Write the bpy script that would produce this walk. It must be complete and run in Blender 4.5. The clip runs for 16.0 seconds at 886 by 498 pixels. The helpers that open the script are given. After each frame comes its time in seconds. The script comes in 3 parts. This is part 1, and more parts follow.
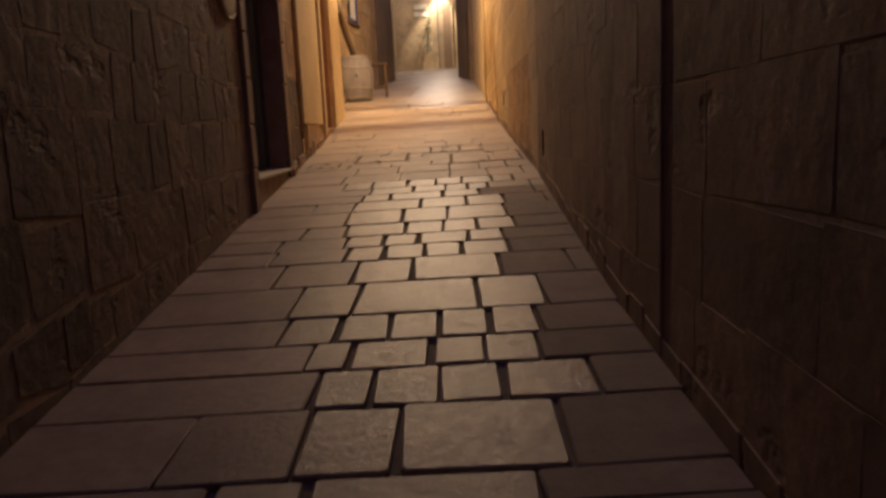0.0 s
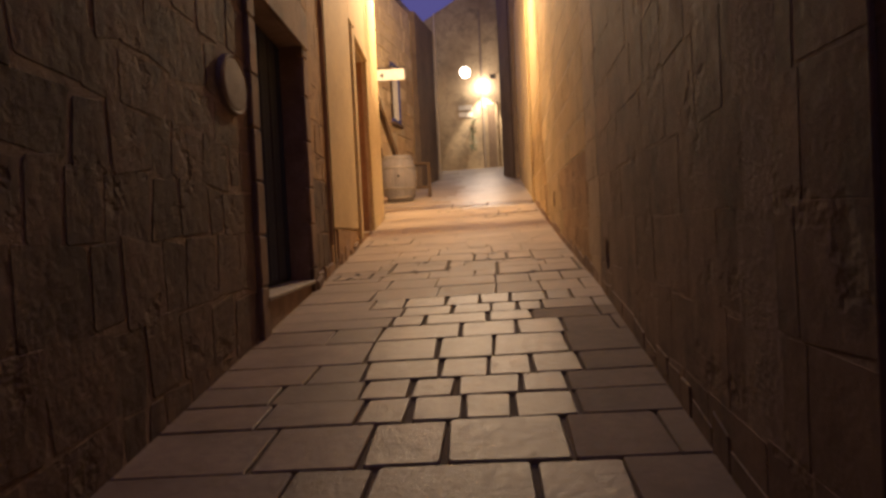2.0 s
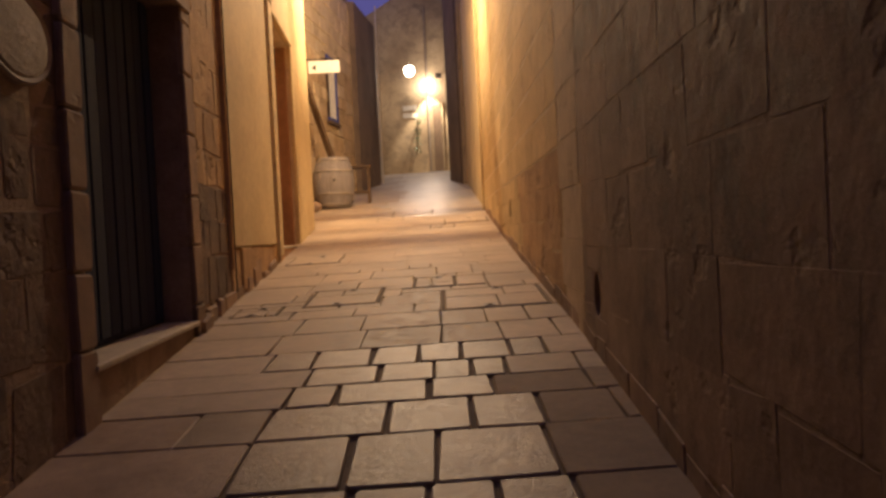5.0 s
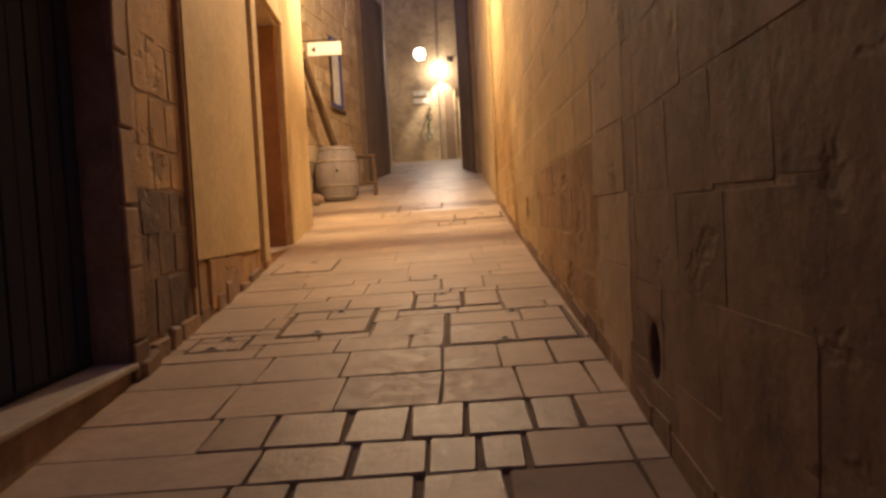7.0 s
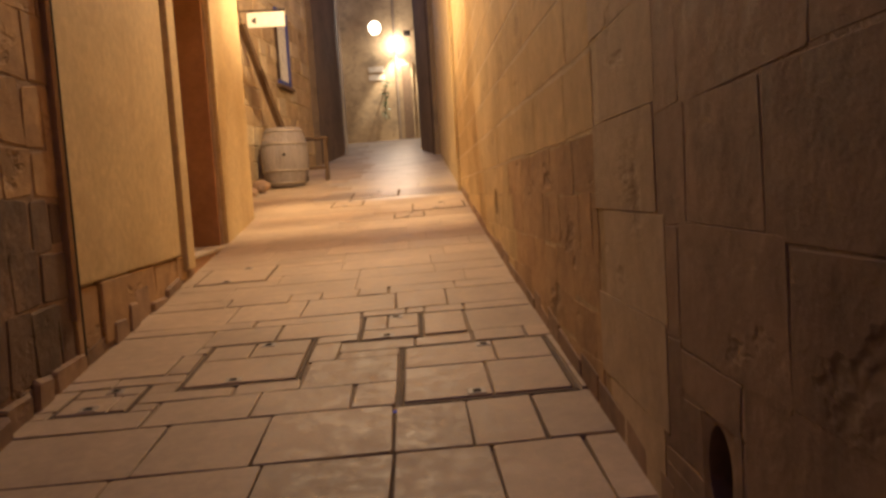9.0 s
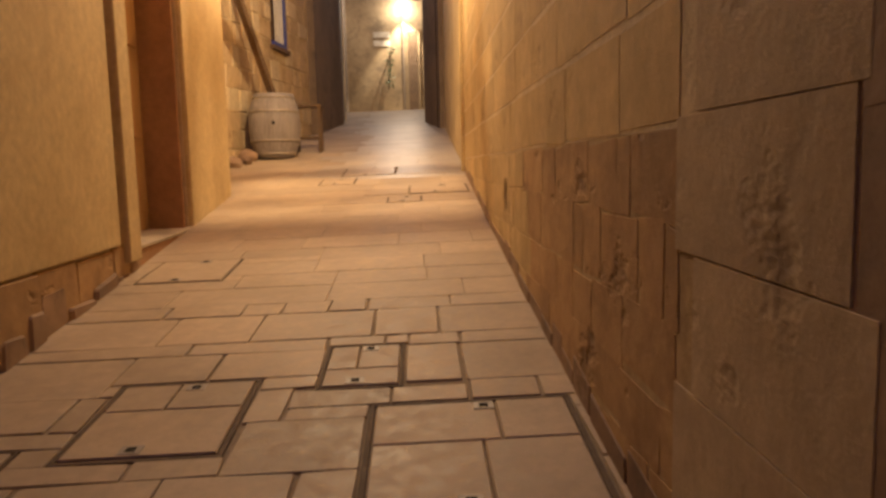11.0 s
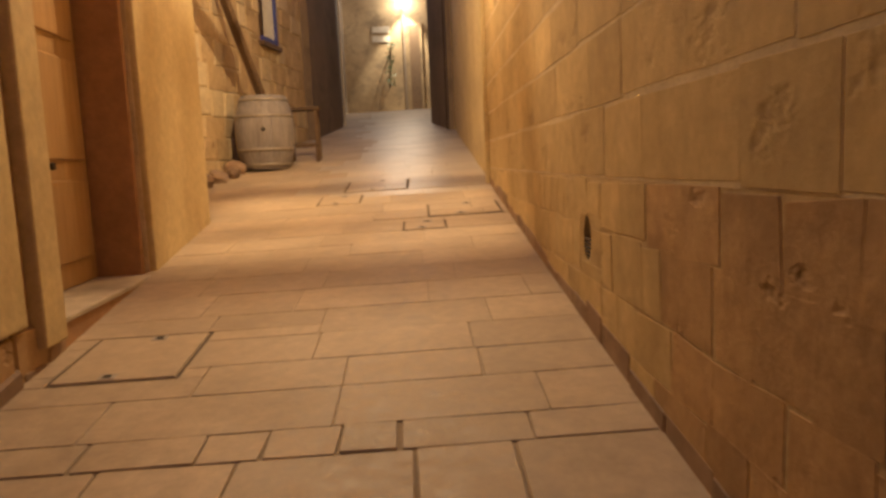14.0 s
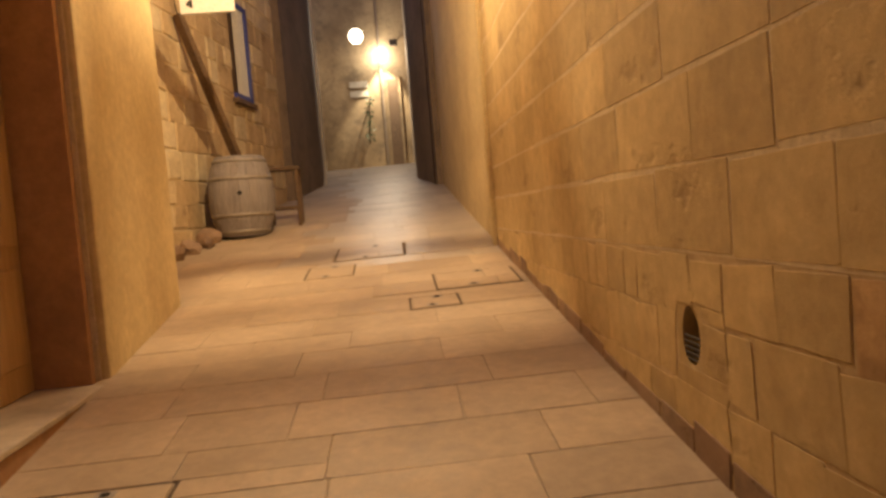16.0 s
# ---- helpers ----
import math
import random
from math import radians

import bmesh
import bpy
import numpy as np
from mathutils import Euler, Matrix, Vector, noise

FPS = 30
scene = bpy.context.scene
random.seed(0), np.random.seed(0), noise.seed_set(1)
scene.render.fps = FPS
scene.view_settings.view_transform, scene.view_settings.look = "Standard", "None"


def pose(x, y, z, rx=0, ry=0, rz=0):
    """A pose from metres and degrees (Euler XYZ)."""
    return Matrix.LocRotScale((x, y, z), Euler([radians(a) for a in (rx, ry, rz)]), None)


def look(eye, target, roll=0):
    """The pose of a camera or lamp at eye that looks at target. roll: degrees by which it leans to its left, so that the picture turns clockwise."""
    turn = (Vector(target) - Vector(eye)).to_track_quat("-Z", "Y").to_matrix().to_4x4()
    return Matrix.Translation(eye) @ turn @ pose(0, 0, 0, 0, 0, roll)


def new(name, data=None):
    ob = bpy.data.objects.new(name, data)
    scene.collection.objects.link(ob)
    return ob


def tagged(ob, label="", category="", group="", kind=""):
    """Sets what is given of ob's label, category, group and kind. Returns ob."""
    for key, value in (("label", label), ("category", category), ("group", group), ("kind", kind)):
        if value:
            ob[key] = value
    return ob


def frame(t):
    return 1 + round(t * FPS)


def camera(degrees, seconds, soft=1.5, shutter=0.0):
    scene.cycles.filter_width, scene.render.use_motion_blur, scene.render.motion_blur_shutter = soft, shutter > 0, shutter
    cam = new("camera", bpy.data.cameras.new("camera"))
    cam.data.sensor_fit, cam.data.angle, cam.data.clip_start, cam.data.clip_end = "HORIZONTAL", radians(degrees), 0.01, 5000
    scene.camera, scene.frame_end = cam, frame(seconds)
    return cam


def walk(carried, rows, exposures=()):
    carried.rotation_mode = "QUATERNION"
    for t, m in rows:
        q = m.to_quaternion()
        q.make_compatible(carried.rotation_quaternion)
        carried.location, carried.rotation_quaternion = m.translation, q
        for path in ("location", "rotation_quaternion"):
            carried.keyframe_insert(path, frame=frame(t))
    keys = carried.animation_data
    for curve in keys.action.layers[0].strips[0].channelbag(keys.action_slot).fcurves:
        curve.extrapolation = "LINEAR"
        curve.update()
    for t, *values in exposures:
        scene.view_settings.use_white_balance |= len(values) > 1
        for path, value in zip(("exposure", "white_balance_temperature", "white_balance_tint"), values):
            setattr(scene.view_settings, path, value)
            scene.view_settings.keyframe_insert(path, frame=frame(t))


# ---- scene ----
cam = camera(63.0, 16.0, soft=2.9, shutter=0.4)
PATH = [
    (0, (0.233, 0.364, 1.204), (0.207, 2.339, 0.884), -2.6),
    (0.5, (0.221, 0.618, 1.201), (0.204, 2.606, 0.977), -1.8),
    (1, (0.255, 0.862, 1.252), (0.149, 2.846, 1.022), -2.0),
    (1.5, (0.258, 1.194, 1.287), (0.136, 3.184, 1.136), -3.1),
    (2, (0.232, 1.514, 1.31), (0.093, 3.508, 1.259), -2.8),
    (2.5, (0.223, 1.811, 1.359), (0.203, 3.81, 1.302), -3.4),
    (3, (0.199, 2.038, 1.393), (0.202, 4.038, 1.336), -4.0),
    (3.5, (0.208, 2.377, 1.366), (0.258, 4.377, 1.365), -3.6),
    (4, (0.223, 2.576, 1.418), (0.259, 4.576, 1.377), -4.1),
    (4.5, (0.235, 2.928, 1.436), (0.263, 4.928, 1.393), -3.2),
    (7, (0.345, 4.461, 1.642), (0.313, 6.458, 1.556), -3.0),
    (7.5, (0.327, 4.79, 1.693), (0.38, 6.787, 1.604), -4.3),
    (8, (0.316, 5.031, 1.739), (0.465, 7.021, 1.606), -5.5),
    (8.5, (0.339, 5.339, 1.739), (0.527, 7.329, 1.676), -4.4),
    (9, (0.39, 5.617, 1.828), (0.463, 7.61, 1.674), -3.6),
    (11.5, (0.494, 7.097, 1.991), (0.562, 9.082, 1.759), -1.2),
    (12, (0.486, 7.372, 2.03), (0.513, 9.361, 1.821), -2.5),
    (12.5, (0.411, 7.728, 2.034), (0.523, 9.717, 1.857), -3.0),
    (13, (0.347, 8.018, 2.095), (0.467, 10.0, 1.855), -3.8),
    (13.5, (0.305, 8.308, 2.106), (0.453, 10.294, 1.919), -3.3),
    (14, (0.26, 8.643, 2.16), (0.324, 10.628, 1.921), -2.6),
    (14.5, (0.185, 8.91, 2.187), (0.183, 10.901, 1.995), -2.6),
    (15, (0.12, 9.247, 2.233), (0.172, 11.24, 2.076), -4.2),
    (15.5, (0.061, 9.469, 2.286), (0.177, 11.461, 2.144), -4.9),
    (16, (0.024, 9.757, 2.287), (0.156, 11.75, 2.186), -4.7),
]
EXPOSURES = [(0.0, 0.08, 6200, 19), (8.0, 0.14, 6300, 18), (12.0, 0.05, 6450, 15), (16.0, -0.18, 6450, 12)]
walk(cam, [(t, look(eye, target, roll)) for t, eye, target, roll in PATH], EXPOSURES)

# ---- light ----
world = bpy.data.worlds.new("night_sky")
scene.world = world
world.use_nodes = True
world.node_tree.nodes["Background"].inputs["Color"].default_value = (0.058, 0.052, 0.150, 1)
world.node_tree.nodes["Background"].inputs["Strength"].default_value = 1.45


def point_lamp(name, place, watts, colour, radius):
    data = bpy.data.lights.new(name, "POINT")
    data.energy, data.color, data.shadow_soft_size = watts, colour, radius
    ob = new(name, data)
    ob.location = place
    return ob


LANTERN = Vector((-0.50, 16.477, 6.75))
GLOBE = Vector((-0.68, 34.445, 8.40))
FLOOD = Vector((0.55, 35.397, 8.30))
point_lamp("lantern_light", LANTERN, 1080, (1.0, 0.69, 0.345), 0.028)
point_lamp("globe_light", GLOBE - Vector((0, 0.34, 0)), 150, (1.0, 0.88, 0.70), 0.10)
point_lamp("flood_light", FLOOD + Vector((-0.46, 0.20, -0.25)), 150, (1.0, 0.90, 0.70), 0.06)
spot_data = bpy.data.lights.new("flood_beam", "SPOT")
spot_data.energy, spot_data.color, spot_data.shadow_soft_size = 1500, (1.0, 0.86, 0.60), 0.05
spot_data.spot_size, spot_data.spot_blend = radians(62), 0.5
new("flood_beam", spot_data).matrix_world = look(FLOOD + Vector((-0.30, -0.05, -0.12)), (-0.10, 36.02, 4.4))

# ---- materials ----
def ramp(nt, socket, stops):
    r = nt.nodes.new("ShaderNodeValToRGB")
    while len(r.color_ramp.elements) < len(stops):
        r.color_ramp.elements.new(0.5)
    for e, (p, c) in zip(r.color_ramp.elements, stops):
        e.position, e.color = p, (*c, 1)
    nt.links.new(socket, r.inputs["Fac"])
    return r.outputs["Color"]


def noise_node(nt, scale, detail=6, rough=0.6, stretch=None):
    geo = nt.nodes.new("ShaderNodeNewGeometry")
    vec = geo.outputs["Position"]
    if stretch:
        mp = nt.nodes.new("ShaderNodeMapping")
        mp.inputs["Scale"].default_value = stretch
        nt.links.new(vec, mp.inputs["Vector"])
        vec = mp.outputs["Vector"]
    n = nt.nodes.new("ShaderNodeTexNoise")
    n.inputs["Scale"].default_value, n.inputs["Detail"].default_value, n.inputs["Roughness"].default_value = scale, detail, rough
    nt.links.new(vec, n.inputs["Vector"])
    return n.outputs["Fac"]


def mix(nt, kind, fac, a, b):
    m = nt.nodes.new("ShaderNodeMix")
    m.data_type, m.blend_type = "RGBA", kind
    for key, v in (("Factor", fac), ("A", a), ("B", b)):
        sock = [s for s in m.inputs if s.name == key and (s.type == "RGBA" or key == "Factor" and s.type == "VALUE")][0]
        if isinstance(v, (int, float)):
            sock.default_value = v
        elif isinstance(v, tuple):
            sock.default_value = (*v, 1)
        else:
            nt.links.new(v, sock)
    return [s for s in m.outputs if s.type == "RGBA"][0]


def surface(name, dark, light, scale=3.0, fine=28.0, rough=(0.6, 0.9), bump=0.4, island=0.35, stain=0.0, stretch=None, metal=0.0, pits=0.0, dist=0.03, holes=0.0, stain_colour=(0.05, 0.04, 0.03)):
    mat = bpy.data.materials.new(name)
    mat.use_nodes = True
    nt = mat.node_tree
    bs = nt.nodes["Principled BSDF"]
    big, small = noise_node(nt, scale, 5, 0.6, stretch), noise_node(nt, fine, 8, 0.7, stretch)
    col = ramp(nt, big, [(0.3, dark), (0.7, light)])
    grey = ramp(nt, small, [(0.25, (0.72, 0.70, 0.68)), (0.75, (1.12, 1.12, 1.12))])
    col = mix(nt, "MULTIPLY", 1.0, col, grey)
    if island:
        info, geo = nt.nodes.new("ShaderNodeObjectInfo"), nt.nodes.new("ShaderNodeNewGeometry")
        add = nt.nodes.new("ShaderNodeMath")
        add.operation = "ADD"
        nt.links.new(info.outputs["Random"], add.inputs[0])
        nt.links.new(geo.outputs["Random Per Island"], add.inputs[1])
        fr = nt.nodes.new("ShaderNodeMath")
        fr.operation = "FRACT"
        nt.links.new(add.outputs[0], fr.inputs[0])
        lo = 1 - island
        tone = ramp(nt, fr.outputs[0], [(0.0, (lo, lo * 0.97, lo * 0.93)), (0.5, (1, 0.99, 0.97)), (1.0, (1.08, 1.05, 1.0))])
        col = mix(nt, "MULTIPLY", 1.0, col, tone)
    if stain:
        patch = ramp(nt, noise_node(nt, 1.7, 7, 0.72), [(0.50, (0, 0, 0)), (0.66, (stain, stain, stain))])
        col = mix(nt, "MIX", patch, col, stain_colour)
    cave = None
    if holes:
        cave = ramp(nt, noise_node(nt, 2.3, 4, 0.6, (1, 1, 1.5)), [(0.60, (0, 0, 0)), (0.69, (holes, holes, holes))])
        col = mix(nt, "MIX", cave, col, (0.20, 0.125, 0.065))
    nt.links.new(col, bs.inputs["Base Color"])
    r = ramp(nt, small, [(0.3, (rough[0],) * 3), (0.7, (rough[1],) * 3)])
    nt.links.new(r, bs.inputs["Roughness"])
    bs.inputs["Metallic"].default_value = metal
    height = mix(nt, "MIX", 0.45, big, small)
    if pits:
        pit = ramp(nt, noise_node(nt, 11.0, 3, 0.5), [(0.30, (0.3, 0.3, 0.3)), (0.55, (1, 1, 1))])
        height = mix(nt, "MULTIPLY", pits, height, pit)
    if cave is not None:
        height = mix(nt, "SUBTRACT", 1.0, height, cave)
    b = nt.nodes.new("ShaderNodeBump")
    b.inputs["Strength"].default_value, b.inputs["Distance"].default_value = bump, dist
    nt.links.new(height, b.inputs["Height"])
    nt.links.new(b.outputs["Normal"], bs.inputs["Normal"])
    return mat


PAVE = surface("worn_limestone_paving", (0.29, 0.212, 0.152), (0.45, 0.35, 0.26), 2.4, 22, (0.27, 0.54), 0.45, 0.22, 0.45, stain_colour=(0.20, 0.155, 0.11))
SIDE = surface("dull_limestone_paving", (0.34, 0.25, 0.175), (0.50, 0.385, 0.28), 2.0, 20, (0.36, 0.64), 0.35, 0.22, 0.35, stain_colour=(0.18, 0.13, 0.10))
# Rougher, darker SIDE: shade along the alley's right is put into the colour.
SHADED_SIDE = surface("shaded_rough_paving", (0.255, 0.184, 0.125), (0.39, 0.292, 0.20), 1.8, 18, (0.66, 0.90), 0.35, 0.20, 0.45, stain_colour=(0.14, 0.10, 0.075))
RED_STONE = surface("reddish_eroded_limestone", (0.42, 0.27, 0.14), (0.60, 0.42, 0.23), 1.1, 9, (0.75, 0.95), 0.45, 0.16, 0.85, dist=0.045, holes=0.7, stain_colour=(0.28, 0.17, 0.085))
SLAB = surface("smooth_limestone_slabs", (0.41, 0.325, 0.232), (0.60, 0.495, 0.365), 0.9, 12, (0.45, 0.75), 0.2, 0.10, 0.25, stain_colour=(0.34, 0.26, 0.17))
POLISHED = surface("polished_limestone_slabs", (0.47, 0.41, 0.34), (0.58, 0.51, 0.42), 1.3, 14, (0.28, 0.50), 0.25, 0.10, 0.25, stain_colour=(0.34, 0.27, 0.19))
TAN_BLOCK = surface("tan_rough_block", (0.52, 0.40, 0.24), (0.66, 0.53, 0.34), 1.6, 10, (0.75, 0.95), 0.5, 0.18, 0.45, holes=0.4, stain_colour=(0.34, 0.23, 0.12))
PALE_BLOCK = surface("pale_yellow_rough_block", (0.66, 0.56, 0.37), (0.78, 0.69, 0.49), 1.6, 10, (0.75, 0.95), 0.5, 0.16, 0.35, holes=0.35, stain_colour=(0.40, 0.29, 0.16))
EARTH = surface("brown_joint_fill", (0.28, 0.22, 0.15), (0.41, 0.325, 0.23), 2.2, 30, (0.8, 0.95), 0.3, 0)
SAND = surface("sandy_joint_fill", (0.40, 0.33, 0.25), (0.50, 0.43, 0.335), 2.2, 30, (0.8, 0.95), 0.3, 0)
JOINT = surface("dirty_joint_earth", (0.14, 0.105, 0.075), (0.24, 0.18, 0.125), 5, 40, (0.8, 0.95), 0.6, 0)
ASHLAR = surface("yellow_limestone_ashlar", (0.50, 0.375, 0.19), (0.68, 0.54, 0.30), 0.9, 9, (0.75, 0.95), 0.40, 0.14, 0.40, dist=0.03, holes=0.38, stain_colour=(0.34, 0.24, 0.12))
QUOIN = surface("pale_quoin_stone", (0.50, 0.395, 0.265), (0.64, 0.53, 0.38), 1.5, 10, (0.75, 0.95), 0.45, 0.10, 0.3, holes=0.4, stain_colour=(0.36, 0.26, 0.16))
OCHRE_JOINT = surface("eroded_ochre_joint", (0.40, 0.285, 0.155), (0.64, 0.50, 0.30), 3, 18, (0.8, 0.95), 0.5, 0)
MORTAR = surface("pale_lime_mortar", (0.56, 0.46, 0.30), (0.76, 0.65, 0.46), 4, 35, (0.8, 0.95), 0.5, 0)
RUBBLE = surface("weathered_dark_limestone", (0.25, 0.165, 0.115), (0.43, 0.305, 0.215), 1.5, 9, (0.7, 0.95), 0.32, 0.20, 0.75, pits=0.3, dist=0.04, holes=0.5, stain_colour=(0.11, 0.08, 0.06))
# Darker copy of RUBBLE: the left wall's dimness is put into its colour.
RUBBLE_DARK = surface("dimmed_stained_rubble", (0.15, 0.102, 0.076), (0.30, 0.212, 0.155), 1.9, 10, (0.75, 0.95), 0.5, 0.30, 0.85, pits=0.5, dist=0.045, holes=0.5, stain_colour=(0.075, 0.056, 0.046))
RUBBLE_JOINT = surface("eroded_mortar", (0.27, 0.185, 0.13), (0.45, 0.325, 0.235), 4, 26, (0.8, 0.95), 0.9, 0)
PLASTER = surface("ochre_lime_plaster", (0.57, 0.455, 0.25), (0.70, 0.575, 0.335), 1.2, 14, (0.7, 0.9), 0.22, 0, 0.45, stain_colour=(0.44, 0.31, 0.165))
PLASTER_DARK = surface("shaded_brown_render", (0.19, 0.14, 0.10), (0.28, 0.21, 0.15), 1.0, 14, (0.75, 0.95), 0.35, 0, 0.4, stretch=(1, 1, 0.4))
FAR_STONE = surface("far_facade_stone", (0.21, 0.14, 0.075), (0.42, 0.31, 0.18), 0.6, 5, (0.8, 0.95), 0.5, 0.0, 0.7, stain_colour=(0.13, 0.09, 0.055))
RED_RENDER = surface("reddish_brown_render", (0.37, 0.205, 0.105), (0.50, 0.30, 0.165), 1.5, 14, (0.7, 0.9), 0.25, 0, 0.3, stain_colour=(0.24, 0.13, 0.065))
DOOR_BLUE = surface("dark_blue_painted_wood", (0.006, 0.012, 0.042), (0.011, 0.020, 0.062), 3, 30, (0.92, 1.0), 0.2, 0.2, stretch=(3, 3, 0.3))
DOOR_WOOD = surface("pale_varnished_wood", (0.36, 0.22, 0.10), (0.48, 0.31, 0.15), 4, 26, (0.45, 0.65), 0.25, 0.12, stretch=(5, 5, 0.35))
SILL = surface("pale_stone_sill", (0.48, 0.42, 0.33), (0.62, 0.55, 0.44), 3, 30, (0.45, 0.7), 0.3, 0, 0.3)
RUST = surface("dirt_filled_rusty_frame", (0.09, 0.062, 0.04), (0.18, 0.125, 0.08), 7, 40, (0.65, 0.9), 0.4, 0)
IRON = surface("dark_rusty_iron", (0.03, 0.025, 0.02), (0.08, 0.06, 0.045), 9, 50, (0.5, 0.8), 0.4, 0, metal=0.5)
OAK = surface("grey_weathered_oak", (0.235, 0.218, 0.225), (0.365, 0.34, 0.35), 5, 30, (0.6, 0.85), 0.3, 0.06, stretch=(5, 5, 0.5))
HOOP = surface("galvanised_hoop", (0.30, 0.27, 0.24), (0.42, 0.38, 0.34), 8, 40, (0.45, 0.65), 0.2, 0, metal=0.3)
BROWN_WOOD = surface("dark_brown_timber", (0.08, 0.048, 0.027), (0.19, 0.115, 0.06), 6, 30, (0.5, 0.75), 0.4, 0.2, stretch=(4, 4, 4))
WHITE = surface("white_painted_sign", (0.78, 0.77, 0.73), (0.84, 0.83, 0.80), 4, 30, (0.4, 0.55), 0.05, 0)
BLACK = surface("black_paint", (0.015, 0.015, 0.015), (0.03, 0.03, 0.03), 4, 30, (0.4, 0.6), 0.1, 0)
BLUE = surface("blue_painted_frame", (0.035, 0.05, 0.30), (0.05, 0.075, 0.40), 4, 30, (0.4, 0.6), 0.2, 0)
PALE_BAR = surface("cream_painted_bars", (0.62, 0.56, 0.45), (0.74, 0.68, 0.56), 4, 30, (0.5, 0.7), 0.2, 0)
VOID = surface("unlit_hollow", (0.012, 0.010, 0.008), (0.03, 0.024, 0.018), 4, 30, (0.9, 1.0), 0.2, 0)
PLAQUE = surface("pale_carved_stone", (0.30, 0.23, 0.17), (0.42, 0.33, 0.25), 6, 30, (0.6, 0.8), 0.5, 0)


def glow(name, colour, strength):
    mat = bpy.data.materials.new(name)
    mat.use_nodes = True
    bs = mat.node_tree.nodes["Principled BSDF"]
    bs.inputs["Base Color"].default_value = (*colour, 1)
    bs.inputs["Emission Color"].default_value = (*colour, 1)
    bs.inputs["Emission Strength"].default_value = strength
    return mat


GLOW = glow("lit_opal_glass", (1.0, 0.88, 0.68), 9.0)
GLOW_WARM = glow("lit_amber_glass", (1.0, 0.70, 0.34), 7.0)
LEAF = surface("dull_green_leaf", (0.03, 0.05, 0.018), (0.06, 0.09, 0.03), 8, 30, (0.5, 0.7), 0.2, 0.3)


# ---- helpers of this scene ----
def mesh_of(name, verts, faces, mat):
    me = bpy.data.meshes.new(name)
    me.from_pydata(verts, [], faces)
    me.materials.append(mat)
    me.validate()
    return me


def settle(ob, parent, label):
    if parent is not None:
        ob.parent = parent
    if label:
        ob["label"] = label
    return ob


def part(name, bm, mat, parent=None, label=""):
    me = bpy.data.meshes.new(name)
    bm.normal_update()
    bm.to_mesh(me)
    bm.free()
    me.materials.append(mat)
    return settle(new(name, me), parent, label)


def part_py(name, verts, faces, mat, parent=None, label=""):
    return settle(new(name, mesh_of(name, verts, faces, mat)), parent, label)


def thing(name, m, label, category, group=""):
    ob = new(name)
    ob.empty_display_size = 0.1
    ob.matrix_world = m
    return tagged(ob, label, category, group)


def add_box(bm, lo, hi, bevel=0.0, m=None, seg=2):
    ret = bmesh.ops.create_cube(bm, size=1.0)
    vs = ret["verts"]
    c, d = (Vector(lo) + Vector(hi)) / 2, Vector(hi) - Vector(lo)
    for v in vs:
        v.co = Vector((v.co.x * d.x, v.co.y * d.y, v.co.z * d.z)) + c
    es = list({e for v in vs for e in v.link_edges})
    if bevel:
        out = bmesh.ops.bevel(bm, geom=es, offset=bevel, segments=seg, affect="EDGES", profile=0.6)
        vs = list({v for f in out["faces"] for v in f.verts} | {v for v in vs if v.is_valid})
    if m is not None:
        bmesh.ops.transform(bm, matrix=m, verts=vs)


def box(lo, hi, bevel=0.0, m=None, seg=2):
    bm = bmesh.new()
    add_box(bm, lo, hi, bevel, m, seg)
    return bm


def lathe(profile, steps=28):
    """A turned shape from (radius, height) pairs, about z."""
    verts, faces = [], []
    for r, z in profile:
        for k in range(steps):
            a = 2 * math.pi * k / steps
            verts.append((r * math.cos(a), r * math.sin(a), z))
    for i in range(len(profile) - 1):
        for k in range(steps):
            a, b = i * steps + k, i * steps + (k + 1) % steps
            faces.append((a, b, b + steps, a + steps))
    return verts, faces


def rod(a, b, r, sides=8):
    bm = bmesh.new()
    a, b = Vector(a), Vector(b)
    m = Matrix.Translation((a + b) / 2) @ (b - a).to_track_quat("Z", "Y").to_matrix().to_4x4()
    bmesh.ops.create_cone(bm, cap_ends=True, segments=sides, radius1=r, radius2=r, depth=(b - a).length, matrix=m)
    return bm


def smooth(ob):
    for p in ob.data.polygons:
        p.use_smooth = True
    return ob


CREST = 32.79


def ground_z(x, y):
    yy = min(y, CREST)
    z = 0.0411 + 0.0746 * yy + 0.001329 * yy * yy + 0.02 * x
    return z - 0.0725 * (y - CREST) if y > CREST else z


def less(rect, holes):
    """A rectangle (u0, v0, u1, v1) less rectangular holes, as rectangles."""
    rest = [rect]
    for a0, b0, a1, b1 in holes:
        nxt = []
        for u0, v0, u1, v1 in rest:
            if a0 >= u1 or a1 <= u0 or b0 >= v1 or b1 <= v0:
                nxt.append((u0, v0, u1, v1))
                continue
            if v0 < b0:
                nxt.append((u0, v0, u1, b0))
            if v1 > b1:
                nxt.append((u0, b1, u1, v1))
            m0, m1 = max(v0, b0), min(v1, b1)
            if u0 < a0:
                nxt.append((u0, m0, a0, m1))
            if u1 > a1:
                nxt.append((a1, m0, u1, m1))
        rest = nxt
    return [r for r in rest if r[2] - r[0] > 0.05 and r[3] - r[1] > 0.05]


